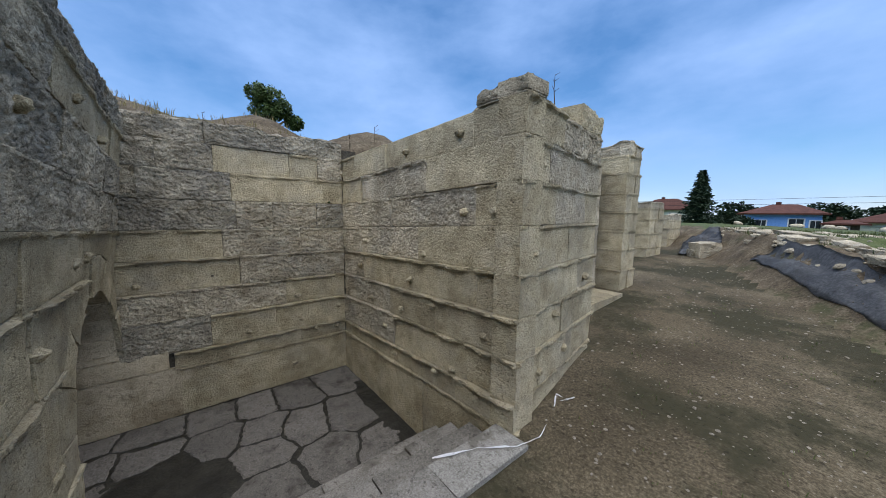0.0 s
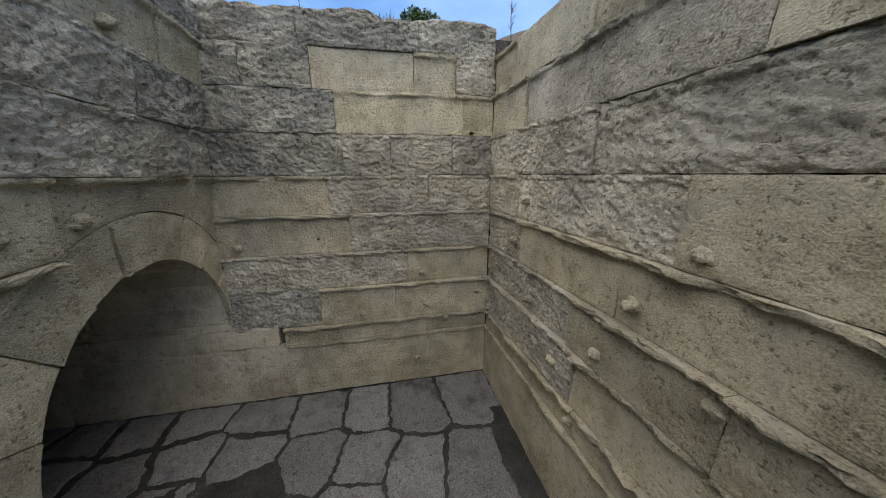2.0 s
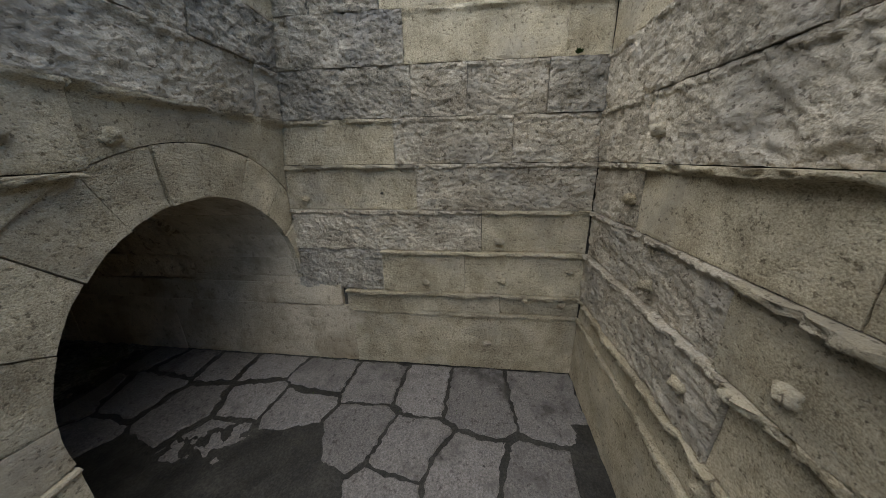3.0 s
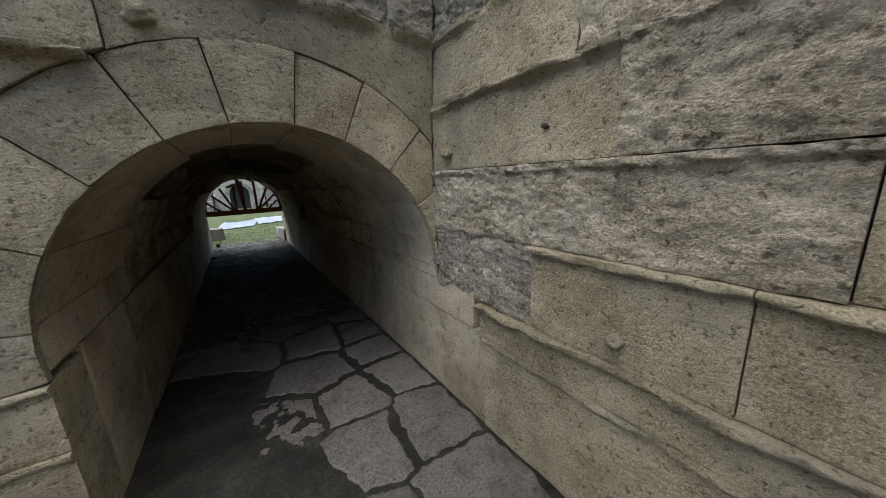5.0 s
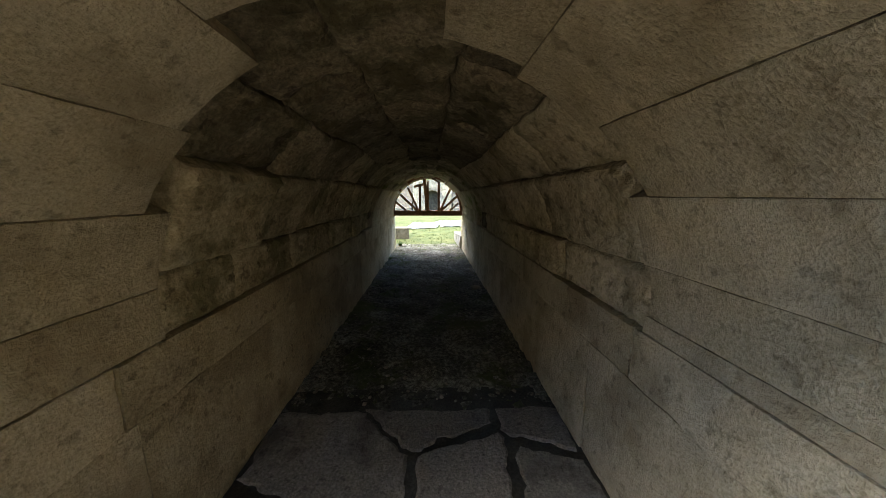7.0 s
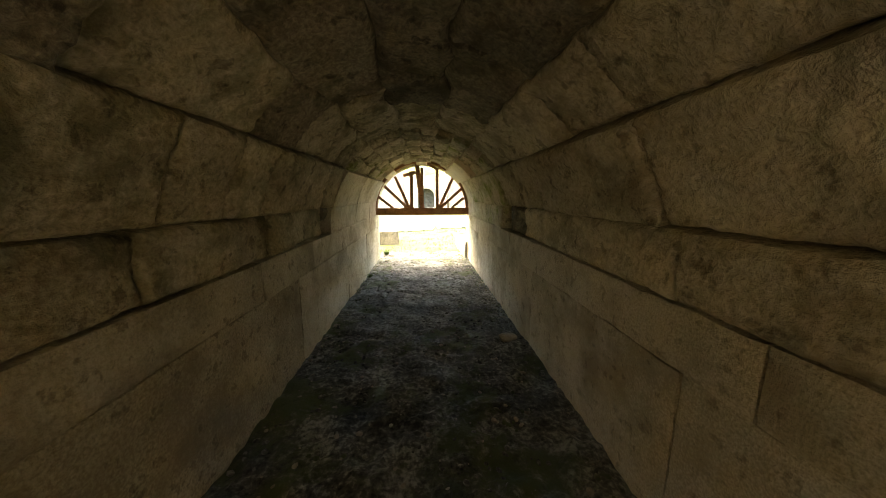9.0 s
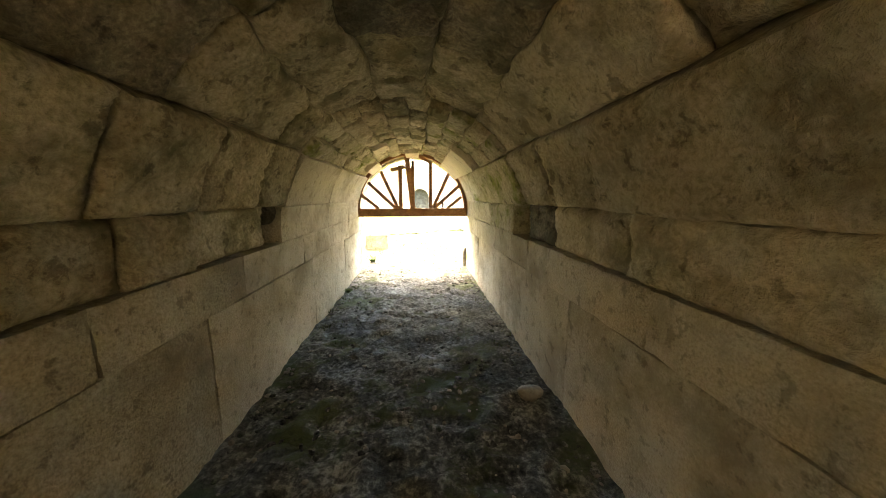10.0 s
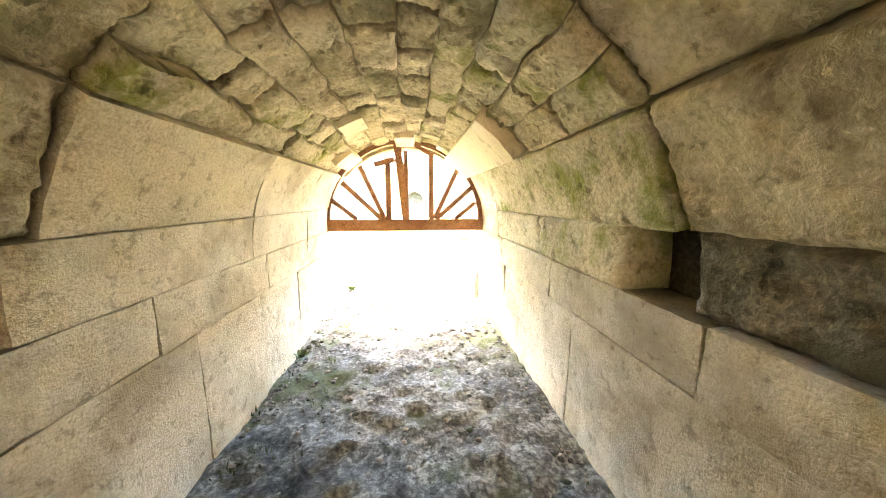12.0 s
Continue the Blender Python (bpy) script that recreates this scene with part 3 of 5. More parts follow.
for k, (z0, z1) in enumerate(((-0.1, 0.6), (0.6, 1.2), (1.2, 1.8), (1.8, 2.4), (2.4, 3.0), (3.0, 3.6), (3.6, 4.45))):
    stone(wall_arch, on_arch, -5.8, -4.6, z0, z1, M_ROUGH, 0.6, 0.0, 0.02, cell=0.09)
    stone(wall_arch, on_arch, -7.0, -5.8, z0, z1, M_ROUGH, 0.6, 0.0, 0.02, cell=0.09)


# ---- tunnel ----
def left_x(y):
    return -2.24 + 0.018 * y


def tun(u, z, n):
    """u runs along the tunnel; z is the girth measured from the left foot over the crown to the right foot."""
    xl = left_x(u)
    c, r = xl / 2, -xl / 2
    if z < AZ:
        p, o = Vector((xl, u, z)), Vector((1, 0, 0))
    elif z > GIRTH - AZ:
        p, o = Vector((0, u, GIRTH - z)), Vector((-1, 0, 0))
    else:
        a = math.pi - (z - AZ) / 1.12
        p, o = Vector((c + r * math.cos(a), u, AZ + r * math.sin(a))), Vector((-math.cos(a), 0, -math.sin(a)))
    return p + o * n


GIRTH = 2 * AZ + math.pi * 1.12


def girth(angle):
    """The girth at an angle over the right springing."""
    return AZ + radians(180 - angle) * 1.12


bm = bmesh.new()
rings = []
for y in (0.3, 2.0, 4.0, 6.0, 8.0, YG + 0.25):
    inner = [tun(y, s, -0.26) for s in (0.001, 0.4, 0.8, 1.12)] + [tun(y, girth(180 - a), -0.26) for a in range(9, 180, 9)] + [tun(y, GIRTH - s, -0.26) for s in (1.0, 0.8, 0.4, 0.0)]
    inner[0].z = inner[-1].z = -0.2
    outer = [p + (p - Vector((-1.1, y, 0.9))).normalized() * 0.5 for p in inner]
    rings.append(([bm.verts.new(p) for p in inner], [bm.verts.new(p) for p in outer]))
for (a, b), (c, d) in zip(rings, rings[1:]):
    for k in range(len(a) - 1):
        bm.faces.new((a[k], a[k + 1], c[k + 1], c[k]))
        bm.faces.new((b[k], b[k + 1], d[k + 1], d[k]))
for a, b in (rings[0], rings[-1]):
    for k in range(len(a) - 1):
        bm.faces.new((a[k], a[k + 1], b[k + 1], b[k]))
tunnel = tagged(part("wall_tunnel", bm, M_TMORTAR), "barrel-vaulted tunnel of large limestone blocks", "tunnel wall", kind="structure")

rnd = random.Random(11)
TJ = [0.0, 0.77, 1.05, 1.37, 1.70]


def tstone(y0, y1, s0, s1, mat, rough, proud=0.0, cell=0.06, gap=0.0025, depth=0.22):
    old = rough > 0.8
    stone(tunnel, tun, y0, y1, s0, s1, mat, rough, proud, 0.0, 0.0, depth, cell, 0.004 if old else gap if callable(s0) or 1.0 < s0 and s1 < GIRTH - 1.0 else 0.0055, worn=(0.03 if y0 < 6.2 else 0.018) if old else 0.0, flake=0.7)


def side(y0, y1, z0, z1, mat, rough, which, proud=0.0):
    if which == "L":
        tstone(y0, y1, z0, z1, mat, rough, proud)
    else:
        tstone(y0, y1, GIRTH - z1, GIRTH - z0, mat, rough, proud)


# the two low courses run the whole length
for which, start in (("L", 0.42), ("R", -0.75)):
    cuts0 = [0.39, 1.28, 3.1, 5.22, 6.9, 8.3, YG + 0.2] if which == "L" else [start, 1.9, 3.6, 5.35, 7.0, 8.4, YG + 0.2]
    cuts1 = [0.39, 1.22, 2.9, 4.63, 5.6, 6.65, 7.7, 8.6, YG + 0.2] if which == "L" else [-0.47, 1.5, 3.3, 4.67, 6.13, 7.3, 8.5, YG + 0.2]
    # deep left courses take the shaded copy, the right ones stay pale
    for a, b in zip(cuts0, cuts0[1:]):
        side(a, b, -0.08, TJ[1], M_TMID if 1.6 < b < 6.0 and which == "L" else M_TUNNEL, 0.3, which)
    for a, b in zip(cuts1, cuts1[1:]):
        side(a, b, TJ[1], TJ[2], M_TMID if 1.6 < b < 6.0 and which == "L" else M_TUNNEL, 0.45, which, 0.012)
# first stretch: dressed voussoirs with an uneven far edge
for a0, a1, y1 in ((0, 13, 1.42), (13, 30, 1.45), (30, 48, 1.33), (48, 67, 1.42), (67, 83, 1.30), (83, 100, 1.06), (100, 116, 1.02), (116, 135, 1.28), (135, 154, 1.34), (154, 172, 1.46)):
    tstone(0.04 if a1 > 20 else 0.0, y1, girth(a1), girth(a0), M_TUNNEL, 0.12, 0.0, 0.08)
side(0.06, 1.46, TJ[2], 1.285, M_TUNNEL, 0.12, "L", 0.0)
tstone(0.0, 1.45, GIRTH - AZ, GIRTH - TJ[2], M_TUNNEL, 0.12, 0.0)
# worn middle stretch, in paler stone on the right than on the left
for which in "LR":
    for z0, z1 in ((1.05, 1.36), (1.36, girth(143))):
        y = 1.45
        stop = (6.0 if which == "L" else 6.24) if z0 < 1.2 else 6.27
        while y < stop - 0.05:
            b = min(stop, y + (rnd.uniform(0.35, 0.8) if which == "L" else rnd.uniform(0.6, 1.3)))
            if stop - b < 0.35:
                b = stop
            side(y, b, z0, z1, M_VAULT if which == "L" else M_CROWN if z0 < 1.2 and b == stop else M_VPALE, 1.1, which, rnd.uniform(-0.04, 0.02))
            y = b
# the same dark vault stone closes the stretch on both sides
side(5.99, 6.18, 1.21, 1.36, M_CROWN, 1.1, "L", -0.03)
angles = [37, 58, 80, 101, 122, 143]


def wavy(a):
    return lambda u: girth(a) + (0.07 * nz(u, a, 0, 1.1) + 0.05 * nz(u, a, 3, 4) if 40 < a < 140 else 0.0)


for a0, a1 in zip(angles, angles[1:]):
    y = 1.02
    while y < 6.3:
        b = min(6.30, y + rnd.uniform(0.5, 1.2))
        if 6.30 - b < 0.4:
            b = 6.30
        # crown shade lies in the stone colour and pales towards the gate
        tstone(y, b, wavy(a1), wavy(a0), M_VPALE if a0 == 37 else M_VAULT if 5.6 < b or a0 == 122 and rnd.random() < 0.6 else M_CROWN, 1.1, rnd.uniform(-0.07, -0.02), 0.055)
        y = b
# stretch at the gate: dressed springers, mossy haunches
for which, ya in (("L", 6.17), ("R", 6.54)):
    for z0, z1 in ((1.05, 1.36), (1.36, girth(143))):
        cuts = [ya if z0 < 1.2 else 6.27, 7.5, 8.6, YG + 0.2]
        for n_, (a, b) in enumerate(zip(cuts, cuts[1:])):
            mossy = which == "R" and n_ < 2
            side(a, b, z0, z1, M_MOSS if mossy else M_TUNNEL, 0.9 if mossy else 0.25, which, 0.02)
thin = [37, 48, 58, 69, 80, 90, 101, 112, 122, 133, 143]
for a0, a1 in zip(thin, thin[1:]):
    y = 6.30
    while y < YG:
        b = min(YG + 0.2, y + rnd.uniform(0.18, 0.5))
        if YG + 0.2 - b < 0.25:
            b = YG + 0.2
        newer = y > 8.6 and a0 not in (80, 90) and rnd.random() < 0.5
        tstone(y, b, wavy(a1), wavy(a0), M_TUNNEL if newer else M_MOSS if (a0 < 75 or a0 > 115) and rnd.random() < 0.6 else M_VPALE if rnd.random() < 0.6 else M_VAULT, 0.2 if newer else 1.2, rnd.uniform(-0.01, 0.03) if newer else rnd.uniform(-0.05, 0.01), 0.05)
        y = b
# one clean new stone set proud in the right haunch
tstone(7.35, YG - 0.06, girth(60), girth(38), M_NEW, 0.05, 0.085, 0.1)
tstone(8.75, YG - 0.04, girth(97), girth(84), M_NEW, 0.05, 0.06, 0.1)
tstone(8.7, YG - 0.03, girth(137), girth(124), M_NEW, 0.05, 0.06, 0.1)
tstone(7.9, 8.25, girth(120), girth(108), M_NEW, 0.1, 0.03, 0.1)

# tunnel floor
bm = bmesh.new()
nx, ny = 44, 190
gridv = []
for j in range(ny + 1):
    y = 1.6 + (YG + 1.2 - 1.6) * j / ny
    row_ = []
    for i in range(nx + 1):
        x = lerp(left_x(y) - 0.05, 0.05, i / nx)
        e = min(1.0, max(0.0, (y - 1.6) / 1.2))
        z = -0.035 + e * (0.035 + 0.022 * fr(x, y, 1, 2.2, 4) + 0.035 * fr(x, y, 7, 9, 4))
        row_.append(bm.verts.new((x, y, z)))
    gridv.append(row_)
for j in range(ny):
    for i in range(nx):
        bm.faces.new((gridv[j][i], gridv[j][i + 1], gridv[j + 1][i + 1], gridv[j + 1][i]))
tagged(part("floor_tunnel", bm, M_TDIRT, smooth=True), "damp trampled dirt floor of the tunnel", "floor", kind="structure")

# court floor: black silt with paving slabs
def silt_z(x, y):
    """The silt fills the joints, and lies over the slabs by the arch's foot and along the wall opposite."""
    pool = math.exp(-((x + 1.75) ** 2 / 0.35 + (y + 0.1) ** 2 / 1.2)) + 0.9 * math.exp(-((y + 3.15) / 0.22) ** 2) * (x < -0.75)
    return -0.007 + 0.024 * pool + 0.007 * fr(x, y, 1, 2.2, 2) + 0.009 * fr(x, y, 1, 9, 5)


bm = bmesh.new()
nx, ny = 150, 200
gridv = []
for j in range(ny + 1):
    y = lerp(YR - 0.1, 2.6, j / ny)
    row_ = []
    for i in range(nx + 1):
        x = lerp(-4.3, 0.1, i / nx)
        row_.append(bm.verts.new((x, y, silt_z(x, y))))
    gridv.append(row_)
for j in range(ny):
    for i in range(nx):
        if gridv[j][i].co.y > 0 and gridv[j][i].co.x < -2.4:
            continue
        bm.faces.new((gridv[j][i], gridv[j][i + 1], gridv[j + 1][i + 1], gridv[j + 1][i]))
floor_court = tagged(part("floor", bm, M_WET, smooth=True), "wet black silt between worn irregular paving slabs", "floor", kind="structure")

SEEDS = [(-0.20, 0.52), (-0.30, -0.27), (-0.35, -0.95), (-0.42, -1.50), (-0.46, -2.05), (-0.40, -2.85), (-1.55, -2.62), (-1.42, -1.98), (-1.16, -1.45), (-1.06, -0.98),
         (-0.79, 0.36), (-0.84, -0.20), (-1.66, -1.38), (-2.2, -2.10), (-0.22, 1.02), (-0.20, 1.62), (-0.80, 1.68), (-0.95, 0.95), (-1.28, 0.38), (-1.5, 1.75), (-2.35, -1.35), (-2.5, -2.75),
         (-1.35, -0.32), (-1.75, 0.35), (-1.80, -0.75), (-1.80, 1.15), (-2.3, -0.45), (-0.02, 2.1), (-1.0, 2.25)]
MISSING = {22, 23, 24, 25, 26}


def clip_poly(poly, px, py, nx_, ny_):
    out = []
    for k in range(len(poly)):
        a, b = poly[k], poly[(k + 1) % len(poly)]
        da, db = (a[0] - px) * nx_ + (a[1] - py) * ny_, (b[0] - px) * nx_ + (b[1] - py) * ny_
        if da <= 0:
            out.append(a)
        if (da < 0 < db) or (db < 0 < da):
            t = da / (da - db)
            out.append((a[0] + t * (b[0] - a[0]), a[1] + t * (b[1] - a[1])))
    return out


def slab(k):
    sx, sy = SEEDS[k]
    poly = [(-2.18, -0.02), (-0.03, -0.02), (-0.03, 2.2), (-2.18, 2.2)] if sy > 0.2 else [(-2.85, YR + 0.03), (-0.03, YR + 0.03), (-0.03, 0.75), (-2.85, 0.75)]
    if sy > 0.2:
        poly = [(-2.18, -0.5), (-0.03, -0.5), (-0.03, 2.3), (-2.18, 2.3)]
    if sy < -2.4 and sx < -0.9:
        poly = clip_poly(poly, 0, YR + 0.42 + 0.1 * sx, 0.0, -1.0)
    for j, (ox, oy) in enumerate(SEEDS):
        if j == k or not poly:
            continue
        dx, dy = ox - sx, oy - sy
        d = math.hypot(dx, dy)
        if d < 2.4:
            g = 0.018 + 0.018 * (math.sin(j * 3.3 + k * 3.3) > 0.2)
            poly = clip_poly(poly, (sx + ox) / 2 - dx / d * g, (sy + oy) / 2 - dy / d * g, dx / d, dy / d)
    if len(poly) < 3:
        return
    fine = []
    for a in range(len(poly)):
        p, q = poly[a], poly[(a + 1) % len(poly)]
        n_ = max(1, int(math.hypot(q[0] - p[0], q[1] - p[1]) / 0.03))
        for t in range(n_):
            x, y = lerp(p[0], q[0], t / n_), lerp(p[1], q[1], t / n_)
            w = 0.035 * fr(x, y, 0.3, 3, 3) + 0.022 * fr(x, y, k * 0.3, 13, 4)
            fine.append((x + w, y + 0.035 * fr(y, x, 5.3, 3, 3) + 0.022 * fr(y, x, k * 0.3 + 5, 13, 4)))
    bm = bmesh.new()
    tilt = (0.012 * math.sin(k * 5.1), 0.012 * math.cos(k * 2.7))
    lift = 0.004 * math.sin(k * 1.7)

    def at(x, y, drop):
        return bm.verts.new((x, y, 0.008 + lift + (x - sx) * tilt[0] + (y - sy) * tilt[1] - drop))
    rim = [at(x, y, 0.012) for x, y in fine]
    inn = [at(lerp(x, sx, 0.06), lerp(y, sy, 0.06), 0.0) for x, y in fine]
    bot = [at(x, y, 0.09) for x, y in fine]
    for a in range(len(fine)):
        b = (a + 1) % len(fine)
        bm.faces.new((rim[a], rim[b], inn[b], inn[a]))
        bm.faces.new((rim[a], rim[b], bot[b], bot[a]))
    bm.faces.new(inn)
    part("paving_slab", bm, M_SLAB, floor_court)


for k in range(len(SEEDS)):
    if k not in MISSING:
        slab(k)

# earth banked behind the walls
bm = bmesh.new()
xs = [-7.0 + 0.35 * k for k in range(55)]
ys = [-5.6 + 0.35 * k for k in range(44)]
mv = {}


def mound_z(x, y):
    z = 4.42 + 0.10 * fr(x, y, 3, 0.6, 4) + 0.05 * fr(x, y, 3, 2.5, 3)
    z += 0.30 * max(0.0, min(1.0, (y - 0.3) / 1.5)) * (x < 0.6) + 1.0 * max(0.0, min(1.0, (x - 0.5) / 1.8)) * (0.75 + 0.5 * nz(y, 4, 0, 0.7))
    if y < YR + 0.1 and x < 0.7:
        z = 4.10 + 0.07 * fr(x, y, 3, 1.5, 4)
    return z


for i in range(len(xs) - 1):
    for j in range(len(ys) - 1):
        cx, cy = xs[i] + 0.175, ys[j] + 0.175
        if cx < 0.45 and YR - 0.25 < cy < 0.25:
            continue
        if cx < lerp(XK, -3.9, min(1, max(0, (YR - cy) / 2.3))) + 0.35 and cy < 0:
            continue
        q = []
        for a, b in ((i, j), (i + 1, j), (i + 1, j + 1), (i, j + 1)):
            if (a, b) not in mv:
                mv[a, b] = bm.verts.new((xs[a], ys[b], mound_z(xs[a], ys[b])))
            q.append(mv[a, b])
        bm.faces.new(q)
edges = [e for e in bm.edges if len(e.link_faces) == 1]
ext = bmesh.ops.extrude_edge_only(bm, edges=edges)
for v in ext["geom"]:
    if isinstance(v, bmesh.types.BMVert):
        inner = (v.co.x < 1.2 and v.co.y < 1.2 and v.co.x > -5) or (v.co.y > 9 and -2.9 < v.co.x < 0.6)
        v.co.z = 3.6 if inner else -0.1
tagged(part("ground_mound", bm, M_EARTH, smooth=True), "bank of brown earth and dry grass behind the walls", "earth bank", kind="structure")

# ---- steps into the court ----
STEPS = [(-4.47, -4.06, 1.0), (-4.08, -3.68, 0.79), (-3.72, -3.34, 0.60), (-3.38, -3.06, 0.40), (-3.10, -2.80, 0.20)]
STEP_CUTS = [[YR + 0.02, -2.28, -1.25, -0.04], [YR + 0.02, -1.95, -0.9, -0.03], [YR + 0.02, -2.5, -1.35, -0.03], [YR + 0.02, -1.7, -0.03], [YR + 0.02, -2.3, -1.0, -0.03]]
stair = thing("stone_steps", "worn grey stone steps leading down into the court", "steps", at=(-3.6, -1.6, 0))
for k, ((x0, x1, z), cuts) in enumerate(zip(STEPS, STEP_CUTS)):
    for j, (y0, y1) in enumerate(zip(cuts, cuts[1:])):
        def tread(u, v, n, x0=x0, x1=x1, z=z):
            return Vector((v - 0, u, z + n)) - Vector((-3.6, -1.6, 0))
        dx = 0.02 * math.sin(k * 3 + j * 5)
        stone(stair, tread, y0, y1, x0 + dx, x1 + dx, M_PALE if (k, j) == (0, 0) else M_STEP, 0.12, 0.008 * math.sin(k + 2 * j), depth=0.26, cell=0.06, gap=0.006, name="step_stone")
bm = bmesh.new()
box(bm, (-4.40, YR + 0.01, -0.1), (-3.75, -0.03, 0.72))
box(bm, (-3.75, YR + 0.01, -0.1), (-3.40, -0.03, 0.36))
box(bm, (-3.40, YR + 0.01, -0.1), (-2.86, -0.03, 0.0))
tagged(part("floor_step_bed", bm, M_MORTAR), "packed earth bed under the steps", "earth", kind="structure")

# ---- further piers of the facade ----
def pier(name, corner, width, depth, z0, levels, label):
    x, y = corner
    body = thing(name, label, "stone pier", "facade piers", at=(x + depth / 2, y - width / 2, z0))
    o = Vector((x + depth / 2, y - width / 2, z0))
    bm = bmesh.new()
    box(bm, (x + 0.06, y - width + 0.06, z0 - 0.3), (x + depth - 0.02, y - 0.06, levels[-1] - 0.12))
    c = part("pier_core", bm, M_MORTAR, body)
    c.location = -o
    rr = random.Random(len(name) + int(-y))
    for a, b in zip(levels, levels[1:]):
        top = b
        last = b == levels[-1]
        f_top = (lambda u, b=b: b - 0.08 + 0.10 * nz(u, b, 0, 2.5)) if last else b
        cut = rr.uniform(0.35, 0.65)
        for u0, u1 in ((0, depth * cut), (depth * cut, depth)):
            stone(body, lambda u, z, n: Vector((x + u, y + n, z)) - o, u0, u1, a, f_top, M_ROUGH if last else M_SMOOTH, 0.9 if last else 0.3, rr.uniform(-0.01, 0.02), 0.02, depth=0.2, cell=0.09)
        cut = rr.uniform(0.35, 0.65)
        for u0, u1 in ((0, width * cut), (width * cut, width)):
            stone(body, lambda u, z, n: Vector((x - n, y - u, z)) - o, u0, u1, a, f_top, M_ROUGH if last else M_SMOOTH, 0.9 if last else 0.3, rr.uniform(-0.01, 0.03), 0.03, depth=0.2, cell=0.09)


pier("facade_pier", (-3.02, -8.75), 0.78, 2.6, 1.30, [1.30, 1.85, 2.35, 2.8, 3.25, 3.7, 4.15, 4.55, 4.93], "tall ruined pier of limestone blocks with a broken top")
pier("facade_pier", (-2.08, -13.4), 1.4, 2.4, 1.55, [1.55, 2.05, 2.55, 3.05, 3.45, 3.75], "low ruined pier of limestone blocks")
pier("facade_pier", (-1.25, -18.6), 2.0, 2.0, 1.6, [1.6, 2.1, 2.6, 3.0, 3.35], "low ruined pier of limestone blocks")
recess = core("wall_recess", [(-2.55, -5.4), (1.2, -5.4), (1.2, -8.5), (-2.55, -8.5)], 0.6, 4.2, "recessed stretch of the ruined facade")
for k in range(7):
    stone(recess, lambda u, z, n: Vector((-2.55 - n, u, z)), -8.45, -5.4, 1.0 + 0.48 * k, 1.0 + 0.48 * (k + 1), M_ROUGH, 0.7, 0.02, 0.02, cell=0.12)
plinth = thing("stone_plinth", "low limestone plinth at the foot of the facade", "plinth", at=(-3.4, -6.6, 1.0))
for u0, u1 in ((-8.3, -7.0), (-7.0, -5.5)):
    stone(plinth, lambda u, v, n: Vector((v, u, 1.42 + n)) - Vector((-3.4, -6.6, 1.0)), u0, u1, -3.28, -2.5, M_SMOOTH, 0.3, depth=0.45, cell=0.1, name="plinth_stone")

# ---- loose stones ----
def rock_mesh(bm, c, r, flat=0.6, seed=0, turn=0.0, sub=2, stretch=1.0):
    vs = bmesh.ops.create_icosphere(bm, subdivisions=sub, radius=1.0)["verts"]
    ca, sa = math.cos(turn), math.sin(turn)
    for v in vs:
        k = 1 + 0.35 * fr(v.co.x + seed, v.co.y, v.co.z, 0.9, 3)
        x, y, z = v.co.x * k * r * stretch, v.co.y * k * r, max(-0.5, v.co.z * k) * r * flat
        v.co = Vector((c[0] + x * ca - y * sa, c[1] + x * sa + y * ca, c[2] + z))


_t = bmesh.new()
bmesh.ops.create_icosphere(_t, subdivisions=1, radius=1.0)
_t.verts.index_update()
CHIP_V = [v.co.copy() for v in _t.verts]
CHIP_F = [[v.index for v in f.verts] for f in _t.faces]
_t.free()


def chips(name, spots, mat):
    """Many small rounded stones in one mesh: (x, y, z, radius) each."""
    vs, fs = [], []
    for k, (x, y, z, rad) in enumerate(spots):
        o = len(vs)
        ca, sa = math.cos(k), math.sin(k)
        for c in CHIP_V:
            g = rad * (1 + 0.4 * nz(c.x + k, c.y, c.z, 1.1))
            vs.append((x + (c.x * ca * 1.3 - c.y * sa) * g, y + (c.x * sa * 1.3 + c.y * ca) * g, z + max(-0.5, c.z) * g * 0.65))
        fs += [[i + o for i in f] for f in CHIP_F]
    me = bpy.data.meshes.new(name)
    me.from_pydata(vs, [], fs)
    me.materials.append(mat)
    return new(name, me)


def slab_rock(x, y, w, d, h, turn, mat=None, label="pale flat stone block lying on the bank"):
    bm = bmesh.new()
    box(bm, (-w / 2, -d / 2, 0), (w / 2, d / 2, h))
    bmesh.ops.subdivide_edges(bm, edges=bm.edges[:], cuts=3, use_grid_fill=True)
    s = x * 3.1 + y
    for v in bm.verts:
        v.co += Vector((fr(v.co.x + s, v.co.y, v.co.z, 3, 3), fr(v.co.x, v.co.y + s, v.co.z, 3, 3), 0.5 * fr(v.co.x, v.co.y, v.co.z + s, 3, 3))) * 0.07
    ob = part("stone_slab", bm, mat or M_ROUGH)
    ob.matrix_world = pose(x, y, ground_z(x, y) - 0.07, 4 * math.sin(s), 5 * math.cos(s), turn)
    tagged(ob, label, "stone", "stones along the bank")


